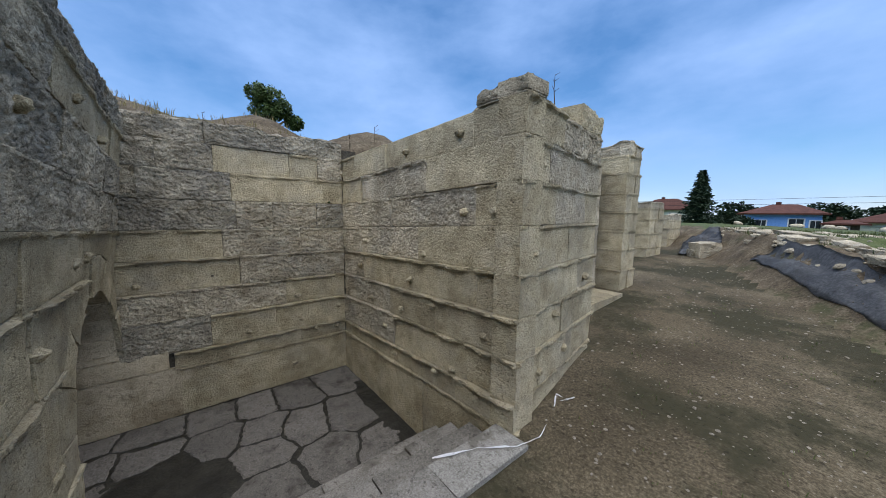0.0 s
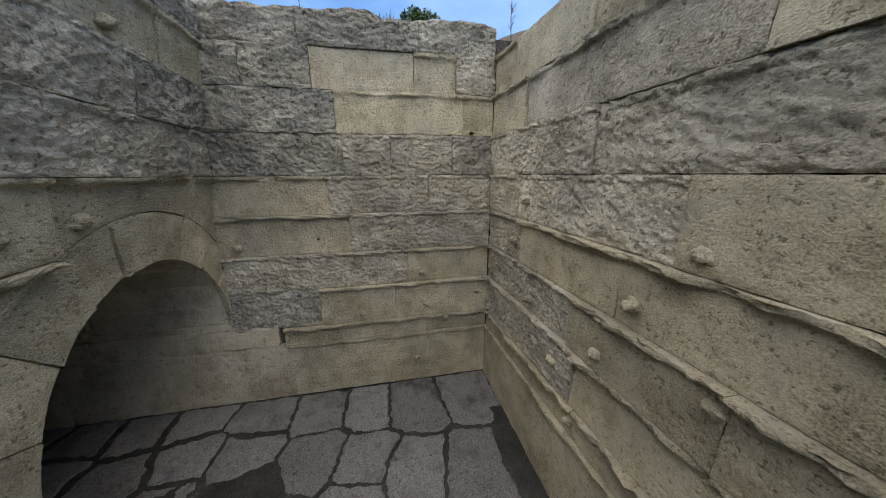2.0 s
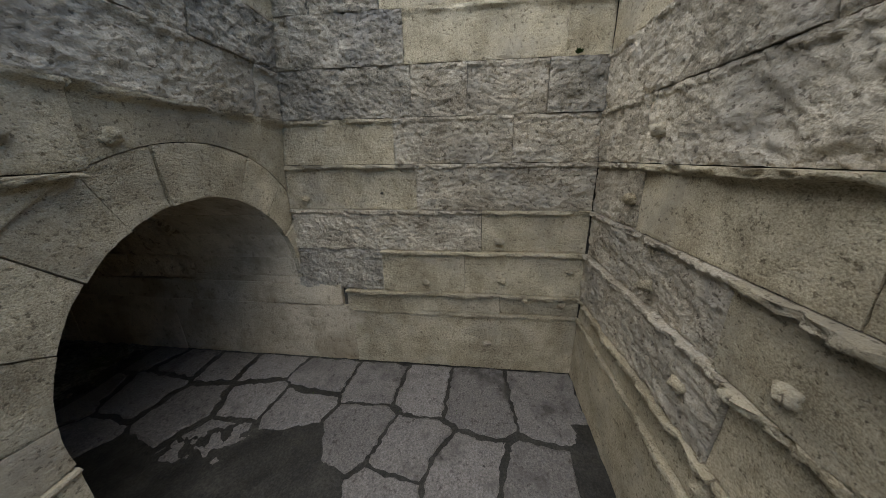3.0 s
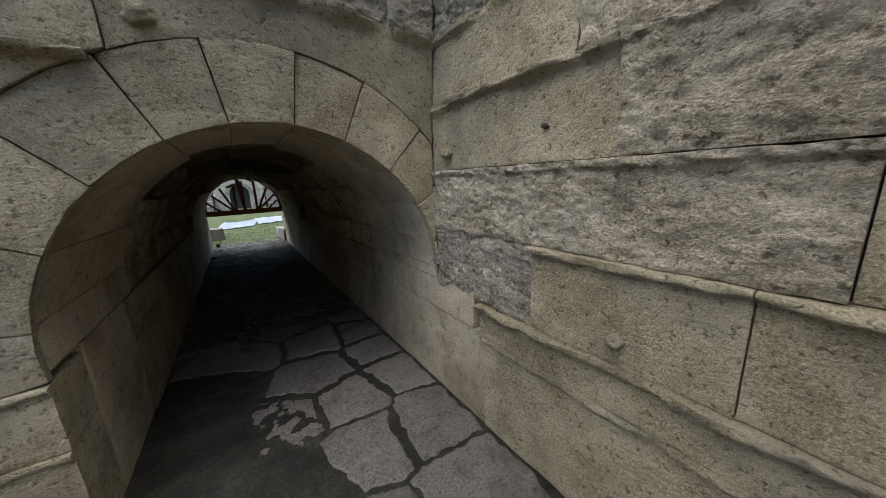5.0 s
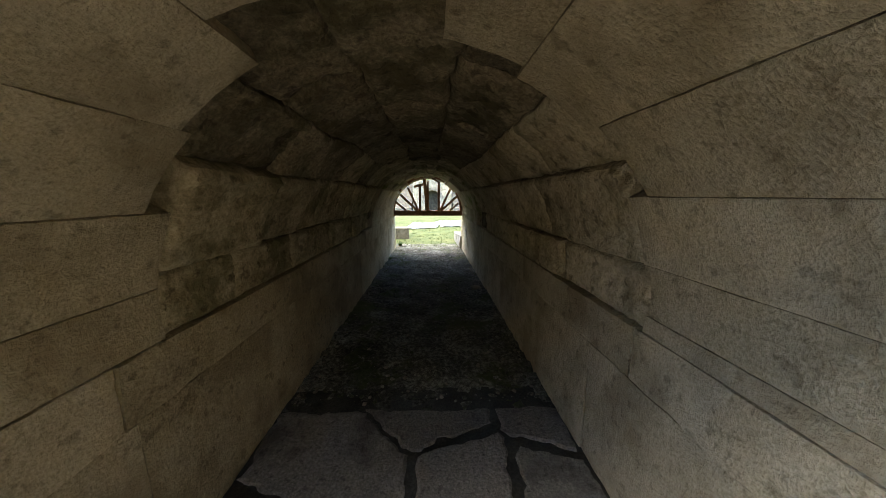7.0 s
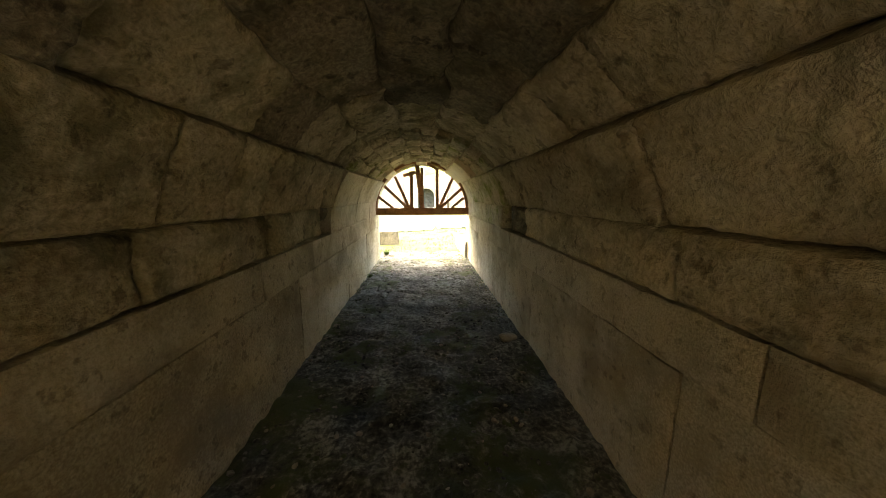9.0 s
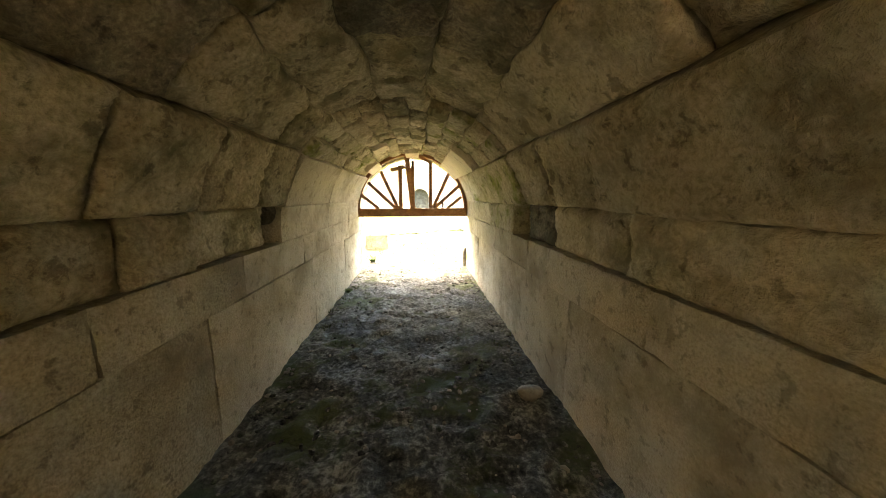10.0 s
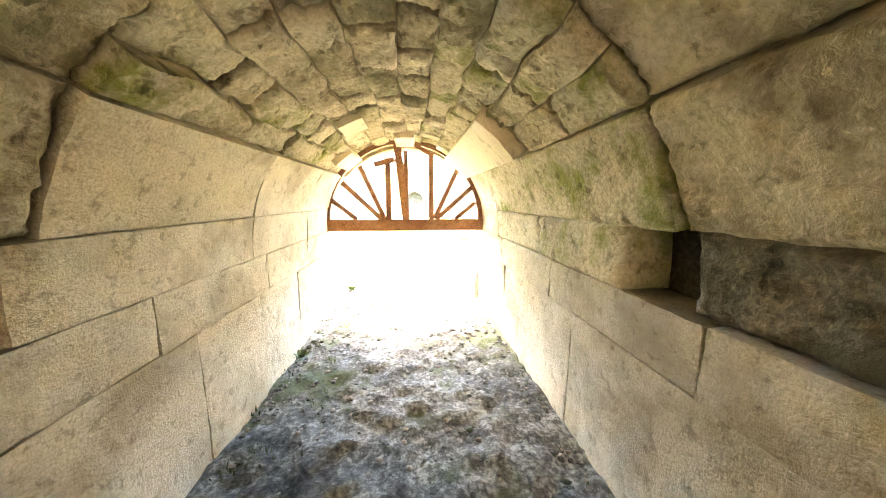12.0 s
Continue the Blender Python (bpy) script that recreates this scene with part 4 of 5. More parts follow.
rr = random.Random(5)
for k in range(24):
    t = k / 23
    x, y = lerp(-8.0, -3.3, t), lerp(-8.0, -19.0, t)
    slab_rock(x - 0.15 + rr.uniform(-0.2, 0.2), y + rr.uniform(-0.3, 0.3), rr.uniform(0.5, 1.1), rr.uniform(0.3, 0.55), rr.uniform(0.10, 0.2), 115 + rr.uniform(-15, 15))
for k in range(9):
    t = k / 8
    slab_rock(lerp(-9.3, -5.0, t), lerp(-10.5, -20.5, t) + rr.uniform(-0.4, 0.4), rr.uniform(0.6, 1.3), 0.35, 0.12, 115 + rr.uniform(-10, 10))
for k in range(5):
    slab_rock(-3.35 + 0.1 * math.sin(k * 4), -15.4 + 0.08 * k, 0.85 - 0.05 * k, 0.55, 0.10 + 0.11 * k, 20 + 5 * k, label="pale flat stone in a stack on the bank")
for k, (x, y) in enumerate(((-9.0, -40.0), (-6.2, -45.0), (-10.5, -33.0), (-4.0, -52.0), (-7.0, -55.0), (0.5, -50.0))):
    bm = bmesh.new()
    rock_mesh(bm, (0, 0, 0.1), 0.4, 0.7, k * 5, k, 2, 1.4)
    ob = part("stone_boulder", bm, M_ROUGH, smooth=True)
    ob.location = (x, y, ground_z(x, y) + 0.05)
    tagged(ob, "pale grey boulder lying in the grass", "stone", "stones in the field")

spots = []
for k in range(5200):
    x, y = rr.uniform(-9.5, -2.5), rr.uniform(-17, -1.0)
    if x > -4.7 and y > -3.4 or y < -3.2 and x > lerp(XK, -2.6, min(1, (YR - y) / 10)) - 0.05:
        continue
    spots.append((x, y, ground_z(x, y), rr.choice((0.004, 0.005, 0.006, 0.008, 0.011, 0.018)) * rr.uniform(0.7, 1.3)))
tagged(chips("pebbles", spots, M_SEAT), "small tan pebbles and chips scattered on the dirt", "pebbles", kind="stuff")
spots = []
for k in range(2400):
    y = 2.4 + (YG - 1.6) * rr.random()
    x = lerp(left_x(y) + 0.05, -0.05, rr.choice((rr.random(), rr.random() ** 3, 1 - rr.random() ** 3)))
    spots.append((x, y, 0.0, rr.choice((0.006, 0.01, 0.014, 0.020))))
tagged(chips("pebbles", spots[:1700], M_TDIRT), "small dark stones and crumbs on the tunnel floor", "pebbles", kind="stuff")
tagged(chips("pebbles", spots[1700:], M_SEAT), "small pale stone chips on the tunnel floor", "pebbles", kind="stuff")
bm = bmesh.new()
rock_mesh(bm, (0, 0, 0.02), 0.075, 0.6, 3, 0.4, 2, 1.3)
ob = tagged(part("fallen_stone", bm, M_SEAT, smooth=True), "pale fallen stone on the tunnel floor", "stone")
ob.location = (-0.18, 5.48, 0.0)

bm = bmesh.new()
for k in range(170):
    t = rr.random()
    d_ = rr.uniform(0.0, 2.2)
    x, y = lerp(-8.2, -2.6, t) - 0.9 * d_, lerp(-5.0, -17.5, t) - 0.44 * d_
    if -0.2 < -(x + 6.75) * 0.90 - (y + 7.6) * 0.44 < 0.95:
        continue
    rock_mesh(bm, (x, y, ground_z(x, y)), rr.choice((0.04, 0.06, 0.08, 0.13)), 0.6, k, k, 2)
tagged(part("bank_rubble", bm, M_ROUGH), "tan rubble stones sticking out of the dirt bank", "rubble", kind="stuff")
# rubble of stones and tufts along the broken wall tops
bm = bmesh.new()
for k in range(150):
    which = k % 3
    if which == 0:
        p = (0.15 + rr.random() * 0.6, -3.1 + 3.0 * rr.random(), 4.44)
    elif which == 1:
        p = (-4.4 + 4.2 * rr.random(), 0.1 + 0.5 * rr.random(), 4.46)
    else:
        p = (-3.6 + 3.6 * rr.random(), -3.45 - 0.9 * rr.random(), 4.10)
    rock_mesh(bm, p, rr.uniform(0.04, 0.13), 0.6, k, k, 2)
tagged(part("rubble", bm, M_DARK), "dark lichened rubble along the wall tops", "rubble", kind="stuff")
for k, (u, w, h) in enumerate(((1.0, 0.75, 0.5), (1.75, 0.9, 0.42))):
    bm = bmesh.new()
    rock_mesh(bm, (0, 0, 0), w * 0.55, 0.5, k * 7 + 2, 0.4, 3, 1.2)
    ob = part("core_rubble_boulder", bm, M_DARK, smooth=True)
    p = on_face(u, 4.28, -0.75)
    ob.location = p
    tagged(ob, "dark rubble boulder on top of the ruined wall", "stone", "boulders on the wall")


# ---- grass and weeds ----
def blades(bm, p, n, h, spread, r):
    for _ in range(n):
        a, t = r.uniform(0, 6.28), r.uniform(0.4, 1.0)
        q = Vector(p) + Vector((r.uniform(-spread, spread), r.uniform(-spread, spread), 0))
        side_ = Vector((math.sin(a), -math.cos(a), 0)) * 0.004 * (1 + h * 4)
        tip = q + Vector((math.cos(a) * h * 0.45 * t, math.sin(a) * h * 0.45 * t, h * t))
        mid_ = q.lerp(tip, 0.5) + Vector((0, 0, h * 0.12))
        v = [bm.verts.new(c) for c in (q - side_, q + side_, mid_ + side_ * 0.7, mid_ - side_ * 0.7, tip)]
        bm.faces.new((v[0], v[1], v[2], v[3]))
        bm.faces.new((v[3], v[2], v[4]))


bm = bmesh.new()
rg = random.Random(8)
for k in range(1500):
    x, y = rg.uniform(-14, -3), rg.uniform(-24, -9)
    d = (-(x + 6.75)) * 0.90 - (y + 7.6) * 0.44
    if d > 1.3:
        blades(bm, (x, y, ground_z(x, y) - 0.01), 6, rg.uniform(0.08, 0.22), 0.15, rg)
for k in range(160):
    x, y = rg.uniform(-7.5, -3.5), rg.uniform(-10, -3.4)
    if x < lerp(XK, -2.6, min(1, (YR - y) / 8)) - 0.1:
        blades(bm, (x, y, ground_z(x, y) - 0.005), 5, rg.uniform(0.02, 0.06), 0.08, rg)
tagged(part("grass", bm, M_GRASS), "rough green grass on the field and bank", "grass", kind="stuff")
bm = bmesh.new()
for k in range(260):
    x, y = (0.3 + 3 * rg.random(), -3.2 + 3.4 * rg.random()) if k % 2 else (-4.5 + 4.5 * rg.random(), 0.35 + 1.2 * rg.random())
    blades(bm, (x, y, mound_z(x, y) - 0.02), 6, rg.uniform(0.06, 0.2), 0.1, rg)
tagged(part("grass", bm, material("dry_grass", [(0.12, 0.10, 0.04), (0.20, 0.17, 0.08), (0.28, 0.24, 0.13)], 3, 0.9, 0.1, 20)), "dry straw-coloured grass on the wall tops", "grass", kind="stuff")
bm = bmesh.new()
for k in range(420):
    x, y = rg.uniform(-3.5, 1.5), rg.uniform(YG + 0.3, 16)
    blades(bm, (x, y, -0.01), 6, rg.uniform(0.03, 0.1), 0.15, rg)
for k in range(60):
    y = rg.uniform(6.2, YG + 0.3)
    blades(bm, (rg.choice((left_x(y) + rg.random() ** 2 * 0.5, -rg.random() ** 2 * 0.3 - 0.03)), y, 0.0), 5, rg.uniform(0.02, 0.05), 0.06, rg)
for k in range(130):
    x, y = -rg.random() ** 1.5 * 0.75 - 0.03, rg.uniform(-2.4, 0.4)
    if abs(nz(x, y, 6, 3.2)) < 0.12:
        blades(bm, (x, y, -0.004), 7, rg.uniform(0.012, 0.03), 0.025, rg)
tagged(part("grass", bm, M_GRASS), "short green grass at the tunnel mouth", "grass", kind="stuff")


def weed(x, y, z, h, label, n=9):
    bm = bmesh.new()
    r = random.Random(int(h * 1000) + n)
    tube(bm, [(0, 0, 0), (0.01, 0.01, h * 0.5), (0.0, 0.02, h)], [0.006, 0.004, 0.002], 5)
    for k in range(n):
        t = r.uniform(0.3, 1.0)
        a = r.uniform(0, 6.28)
        l_ = r.uniform(0.05, 0.16) * h
        tube(bm, [(0.01, 0.01, h * t), (math.cos(a) * l_, math.sin(a) * l_, h * t + l_ * 0.9)], [0.003, 0.0015], 4)
    ob = part("dry_weed", bm, M_BARK)
    ob.location = (x, y, z)
    tagged(ob, label, "weed", "weeds on the walls")


weed(-0.9, -3.45, 4.08, 0.55, "tall thin dry weed stalk on the wall top", 7)
weed(-1.05, -3.5, 4.08, 0.28, "short thin dry weed stalk on the wall top", 5)
weed(-0.15, -3.3, 4.25, 0.40, "branching dry weed on the wall corner", 22)
weed(0.25, -1.1, 4.45, 0.22, "small dry weed on the wall top", 8)
weed(-4.1, -3.9, 4.3, 0.3, "thin dry weed on the wall end", 5)


def herb(x, y, z, s, label):
    ob = thing("green_weed", label, "weed", "green weeds", at=(x, y, z))
    bm = bmesh.new()
    r = random.Random(int(s * 997))
    for k in range(26):
        a, l_ = r.uniform(0, 6.28), s * r.uniform(0.5, 1.0)
        p = Vector((math.cos(a) * l_ * 0.7, math.sin(a) * l_ * 0.7, l_ * r.uniform(0.3, 0.8)))
        w = Vector((-math.sin(a), math.cos(a), 0)) * s * 0.16
        v = [bm.verts.new(c) for c in (p * 0.15, p * 0.7 + w, p, p * 0.7 - w)]
        bm.faces.new(v)
    part("leaves", bm, M_LEAF, ob)


herb(-2.02, 8.05, 0.0, 0.12, "small green leafy weed at the foot of the wall")
herb(-0.05, -2.9, 3.31, 0.07, "tiny green weed in a wall joint")
herb(-1.95, 10.2, 0.0, 0.2, "green leafy weed on the ground by the gate")
herb(-2.9, -0.25, 4.5, 0.22, "green sprig hanging over the wall top")

# ---- plastic tape on the dirt ----
bm = bmesh.new()
TAPE = [(-4.05, -2.35, 1.015), (-4.22, -2.75, 1.02), (-4.42, -3.06, 1.01), (-4.46, -3.35, 0.99), (-4.35, -3.75, 1.0), (-4.22, -4.05, 1.05), (-4.36, -4.08, 1.04), (-4.30, -4.0, 1.03), (-4.42, -4.25, 1.06)]
prev = None
fine_ = []
for a, b in zip(TAPE, TAPE[1:]):
    fine_ += [Vector(a).lerp(Vector(b), t / 6) + Vector((0.012 * nz(t, a[0], a[1], 1.3), 0.012 * nz(a[1], t, 0, 1.7), 0.004)) for t in range(6)]
for k, p in enumerate(fine_[:-1]):
    d = (fine_[k + 1] - p).normalized()
    s_ = Vector((-d.y, d.x, 0.5 * math.sin(k * 0.7))).normalized() * (0.008 + 0.004 * math.sin(k * 0.9))
    a, b = bm.verts.new(p - s_), bm.verts.new(p + s_)
    if prev:
        bm.faces.new((prev[0], prev[1], b, a))
    prev = (a, b)
bmesh.ops.solidify(bm, geom=bm.faces[:], thickness=0.002)
tagged(part("plastic_tape", bm, M_TAPE), "crumpled white plastic tape lying across the threshold", "tape")


# ---- tarpaulins ----
def cloth(name, mat, label, p0, p1, width, out, lift, height, seed, n=48, m=14):
    """A sheet thrown over a bank from p0 to p1, width metres up it."""
    bm = bmesh.new()
    g = []
    for i in range(n + 1):
        row2 = []
        for j in range(m + 1):
            t, s = i / n, j / m
            e = 0.08 * nz(t * 9, seed, 0) if j in (0, m) else 0
            x, y = lerp(p0[0], p1[0], t) + out[0] * (s * width + e), lerp(p0[1], p1[1], t) + out[1] * (s * width + e)
            z = height(x, y) + lift + 0.09 * abs(fr(x, y, seed, 1.3, 3)) + 0.035 * fr(x * 1.5, y, seed, 5, 3)
            row2.append(bm.verts.new((x, y, z)))
        g.append(row2)
    for i in range(n):
        for j in range(m):
            bm.faces.new((g[i][j], g[i + 1][j], g[i + 1][j + 1], g[i][j + 1]))
    bmesh.ops.solidify(bm, geom=bm.faces[:], thickness=0.006)
    return tagged(part(name, bm, mat, smooth=True), label, "tarpaulin", "tarpaulins")


cloth("tarpaulin", M_TARP, "dark grey tarpaulin draped over the foot of the dirt bank", (-8.1, -5.4), (-4.75, -13.0), 0.68, (-0.90, -0.44), 0.02, ground_z, 3)
cloth("tarpaulin", M_TARP, "crumpled grey plastic sheet on the far bank", (-2.6, -15.0), (-1.9, -18.5), 1.3, (-0.9, -0.3), 0.05, ground_z, 9)
flat = lambda x, y: -0.01
cloth("plastic_sheet", M_SHEET, "pale blue-white plastic sheet spread on the grass", (-2.2, 15.0), (-0.6, 15.5), 3.0, (0.1, 1.0), 0.02, flat, 2)
cloth("plastic_sheet", M_SHEET, "crumpled pale plastic sheet on the ground", (-0.4, 16.0), (2.2, 16.6), 3.2, (0.0, 1.0), 0.03, flat, 6)

# ---- timber gate ----
gate = thing("timber_gate", "brown timber fanlight frame set in the tunnel mouth", "gate", at=(-1.055, YG, 1.05))
GO = Vector((-1.055, YG, 1.05))


def stick(name, a, b, w, d=0.07, off=0.0, label=""):
    bm = bmesh.new()
    bar(bm, (a[0], off, a[1]), (b[0], off, b[1]), w, d)
    part(name, bm, M_WOOD, gate, label)


bm = bmesh.new()
box(bm, (-1.02, -0.06, 0.0), (1.02, 0.06, 0.15))
part("beam", bm, M_WOOD, gate, "thick brown timber crossbeam")
S = 2.03 / 605


def gp(x, y):
    return ((x - 377) * S, 0.15 + (397 - y) * S)


for a, b, w in (((190, 397), (95, 320), 0.055), ((285, 397), (140, 258), 0.06), ((296, 397), (208, 198), 0.06), ((312, 397), (312, 165), 0.07), ((380, 397), (380, 140), 0.06), ((477, 397), (477, 145), 0.065), ((490, 395), (580, 203), 0.06), ((497, 397), (635, 275), 0.06), ((572, 397), (650, 333), 0.055)):
    stick("spoke", gp(*a), gp(*b), w)
stick("post", gp(378, 397), gp(345, 70), 0.095, 0.08, -0.05, "thick leaning timber post")
stick("loose_board", gp(262, 193), gp(340, 172), 0.07, 0.03, -0.06)
stick("loose_board", gp(365, 88), gp(470, 150), 0.05, 0.03, -0.06)
bm = bmesh.new()
arcv = []
for k in range(25):
    a = math.pi * k / 24
    arcv.append([bm.verts.new((math.cos(a) * r, y, 0.14 + math.sin(a) * r * 1.0)) for r, y in ((1.02, -0.04), (1.02, 0.04), (0.96, 0.04), (0.96, -0.04))])
for p, q in zip(arcv, arcv[1:]):
    for k in range(4):
        bm.faces.new((p[k], p[(k + 1) % 4], q[(k + 1) % 4], q[k]))
part("arched_rim", bm, M_WOOD, gate)

# mouth of the tunnel outside the gate
for name, x0, x1, z1 in (("wall_gate_left", -3.6, -2.07, 4.3), ("wall_gate_right", 0.0, 1.5, 4.3)):
    bm = bmesh.new()
    box(bm, (x0, YG + 0.22, -0.2), (x1, YG + 0.55, z1))
    w = tagged(part(name, bm, M_SMOOTH), "limestone wall beside the tunnel mouth", "wall", kind="structure")
bm = bmesh.new()
pts = [(-2.07, 1.1)] + [(-1.035 - 1.035 * math.cos(math.pi * k / 14), 1.1 + 1.035 * math.sin(math.pi * k / 14)) for k in range(15)] + [(0.0, 1.1), (0.0, 4.3), (-2.07, 4.3)]
pts = pts[1:]
f1, f2 = [[bm.verts.new((x, y, z)) for x, z in pts] for y in (YG + 0.22, YG + 0.55)]
bm.faces.new(f1)
bm.faces.new(f2)
for k in range(len(pts)):
    k2 = (k + 1) % len(pts)
    bm.faces.new((f1[k], f1[k2], f2[k2], f2[k]))
tagged(part("wall_gate_arch", bm, M_SMOOTH), "limestone wall over the tunnel mouth", "wall", kind="structure")


def blockthing(name, x, y, z, w, d, h, turn, mat, label, cat, group=""):
    bm = bmesh.new()
    box(bm, (-w / 2, -d / 2, 0), (w / 2, d / 2, h))
    bmesh.ops.subdivide_edges(bm, edges=bm.edges[:], cuts=4, use_grid_fill=True)
    for v in bm.verts:
        v.co += Vector((fr(v.co.x + x, v.co.y, v.co.z, 3, 3), fr(v.co.x, v.co.y + y, v.co.z, 3, 3), 0.4 * fr(v.co.x, v.co.y, v.co.z + x, 3, 3))) * 0.03
    ob = part(name, bm, mat)
    ob.matrix_world = pose(x, y, z, 0, 0, turn)
    return tagged(ob, label, cat, group)


blockthing("stone_block_loose", -2.1, 12.2, -0.03, 0.6, 0.6, 0.42, 8, M_STEP, "grey squared stone block standing on the grass", "stone block")
for k in range(4):
    blockthing("low_wall_stone", 0.16 + 0.03 * math.sin(k * 3), 9.95 + 0.62 * k, -0.03, 0.42, 0.6, 0.42 - 0.05 * k, 2 * math.sin(k), M_PALE, "pale squared stone of a low wall outside the gate", "stone block", "low wall by the gate")

# ---- theatre ruins beyond the gate ----
tiers = thing("seating_tiers", "weathered grey stone seating tiers of an open theatre", "seating", at=(0, 30, 0))
rs = random.Random(3)
for k in range(9):
    for x0, x1 in ((-16, -6.0), (-6.0, -2.6), (1.3, 4.5), (4.5, 16)):
        bm = bmesh.new()
        box(bm, (x0 + 0.03, 0.75 * k - 1, -0.2), (x1 - 0.03, 0.75 * k + 0.4, 0.42 * (k + 1) + rs.uniform(-0.05, 0.05)))
        part("tier", bm, M_SEAT, tiers)
house_ = thing("ruined_stage_gate", "pale ruined stone building with an arched doorway", "ruin", at=(-0.65, 31.0, -0.1))
bm = bmesh.new()
pts = [(-1.9, 0), (-0.75, 0)] + [(-0.75 * math.cos(math.pi * k / 12), 1.35 + 0.75 * math.sin(math.pi * k / 12)) for k in range(13)] + [(0.75, 0), (1.9, 0), (1.9, 3.1), (0.9, 3.4), (-0.8, 3.0), (-1.9, 3.3)]
f1, f2 = [[bm.verts.new((x, y, z)) for x, z in pts] for y in (0.0, 0.8)]
bm.faces.new(f1)
bm.faces.new(f2)
for k in range(len(pts)):
    k2 = (k + 1) % len(pts)
    bm.faces.new((f1[k], f1[k2], f2[k2], f2[k]))
part("arched_wall", bm, M_ROUGH, house_)
for k in range(9):
    a0, a1 = math.pi * k / 9 + 0.03, math.pi * (k + 1) / 9 - 0.03
    bm = bmesh.new()
    vs = [bm.verts.new((math.cos(a) * r, y, 1.35 + math.sin(a) * r)) for y in (-0.06, 0.1) for a, r in ((a0, 0.77), (a0, 1.05), (a1, 1.05), (a1, 0.77))]
    for q in ((0, 1, 2, 3), (4, 5, 6, 7), (0, 1, 5, 4), (1, 2, 6, 5), (2, 3, 7, 6), (3, 0, 4, 7)):
        bm.faces.new([vs[i] for i in q])
    part("arch_stone", bm, M_SEAT, house_)
# dark panel added in place of the shade inside the doorway
bm = bmesh.new()
box(bm, (-0.8, 0.6, 0), (0.8, 0.75, 2.1))
part("dark_doorway", bm, M_MORTAR, house_)
hill = bmesh.new()
hv = [[hill.verts.new((-40 + 2 * i, 36 + 1.6 * j, 0.3 + 3.6 * min(1, j / 5) + 2.2 * min(1, j / 14) + 0.4 * fr(i, j, 0, 0.4, 3))) for j in range(18)] for i in range(41)]
for i in range(40):
    for j in range(17):
        hill.faces.new((hv[i][j], hv[i + 1][j], hv[i + 1][j + 1], hv[i][j + 1]))
tagged(part("ground_hill", hill, M_GRASS, smooth=True), "grassy hillside behind the theatre", "hill", kind="structure")


# ---- houses ----
def house(x0, x1, y, depth, z0, eave, ridge, wall_mat, name, label, openings):
    c = Vector(((x0 + x1) / 2, y - depth / 2, z0))
    h = thing(name, label, "house", "village houses", at=c)
    w, d, e, r = (x1 - x0) / 2, depth / 2, eave - z0, ridge - z0
    bm = bmesh.new()
    box(bm, (-w, -d, -0.4), (w, d, e))
    part("wall", bm, wall_mat, h)
    bm = bmesh.new()
    o = 0.7
    base = [bm.verts.new(p) for p in ((-w - o, -d - o, e - 0.05), (w + o, -d - o, e - 0.05), (w + o, d + o, e - 0.05), (-w - o, d + o, e - 0.05))]
    rt = [bm.verts.new(p) for p in ((-w * 0.35, 0, r), (w * 0.35, 0, r))]
    for f in ((base[0], base[1], rt[1], rt[0]), (base[1], base[2], rt[1]), (base[2], base[3], rt[0], rt[1]), (base[3], base[0], rt[0]), tuple(base)):
        bm.faces.new(f)
    part("roof", bm, M_ROOF, h)
    bm = bmesh.new()
    for a, b in (((-w - o, d + o), (w + o, d + o)), ((-w - o, -d - o), (w + o, -d - o)), ((-w - o, -d - o), (-w - o, d + o)), ((w + o, -d - o), (w + o, d + o))):
        bar(bm, (*a, e - 0.1), (*b, e - 0.1), 0.05, 0.18, (0, 0, 1))
    part("fascia", bm, M_ROOF, h)
    for u, zc, ww, hh in openings:
        bm = bmesh.new()
        box(bm, (u - ww / 2 - 0.1, d - 0.02, zc - hh / 2 - 0.1), (u + ww / 2 + 0.1, d + 0.05, zc + hh / 2 + 0.1))
        win = part("window", bm, M_WHITE, h)
        for k in range(2):
            bm = bmesh.new()
            box(bm, (u - ww / 2 + k * ww / 2 + 0.03, d + 0.03, zc - hh / 2), (u + k * ww / 2 - 0.03, d + 0.07, zc + hh / 2))
            part("pane", bm, M_GLASS, win)
    bm = bmesh.new()
    box(bm, (w * 0.1, -0.3, r - 0.6), (w * 0.1 + 0.5, 0.2, r + 0.35))
    part("chimney", bm, M_ROOF, h)
    return h


house(-5.6, 1.3, -60.5, 8, 0.75, 3.85, 5.1, M_BLUE, "village_house", "single-storey sky-blue house with a red hipped roof", [(-1.4, 1.55, 1.3, 1.6), (1.7, 1.5, 0.9, 1.3), (2.3, 1.5, 0.6, 1.3), (-3.0, 1.1, 0.9, 2.1)])
house(10.6, 20.5, -75, 8, 1.2, 4.75, 7.0, M_CREAM, "village_house", "pale cream house with a dark red hipped roof", [(-2.2, 1.9, 1.4, 1.6), (1.6, 1.9, 1.4, 1.6)])
house(-17.5, -8.2, -66, 7, 0.6, 2.9, 4.2, M_CREAM, "village_house", "low house with a red-brown tiled roof", [(-2.0, 1.2, 1.0, 1.1), (2.0, 1.2, 1.0, 1.1)])
house(-25, -16, -80, 7, 0.6, 3.6, 5.2, M_CREAM, "village_house", "distant house with a red roof", [(-2.0, 1.4, 1.0, 1.1), (2.0, 1.4, 1.0, 1.1)])
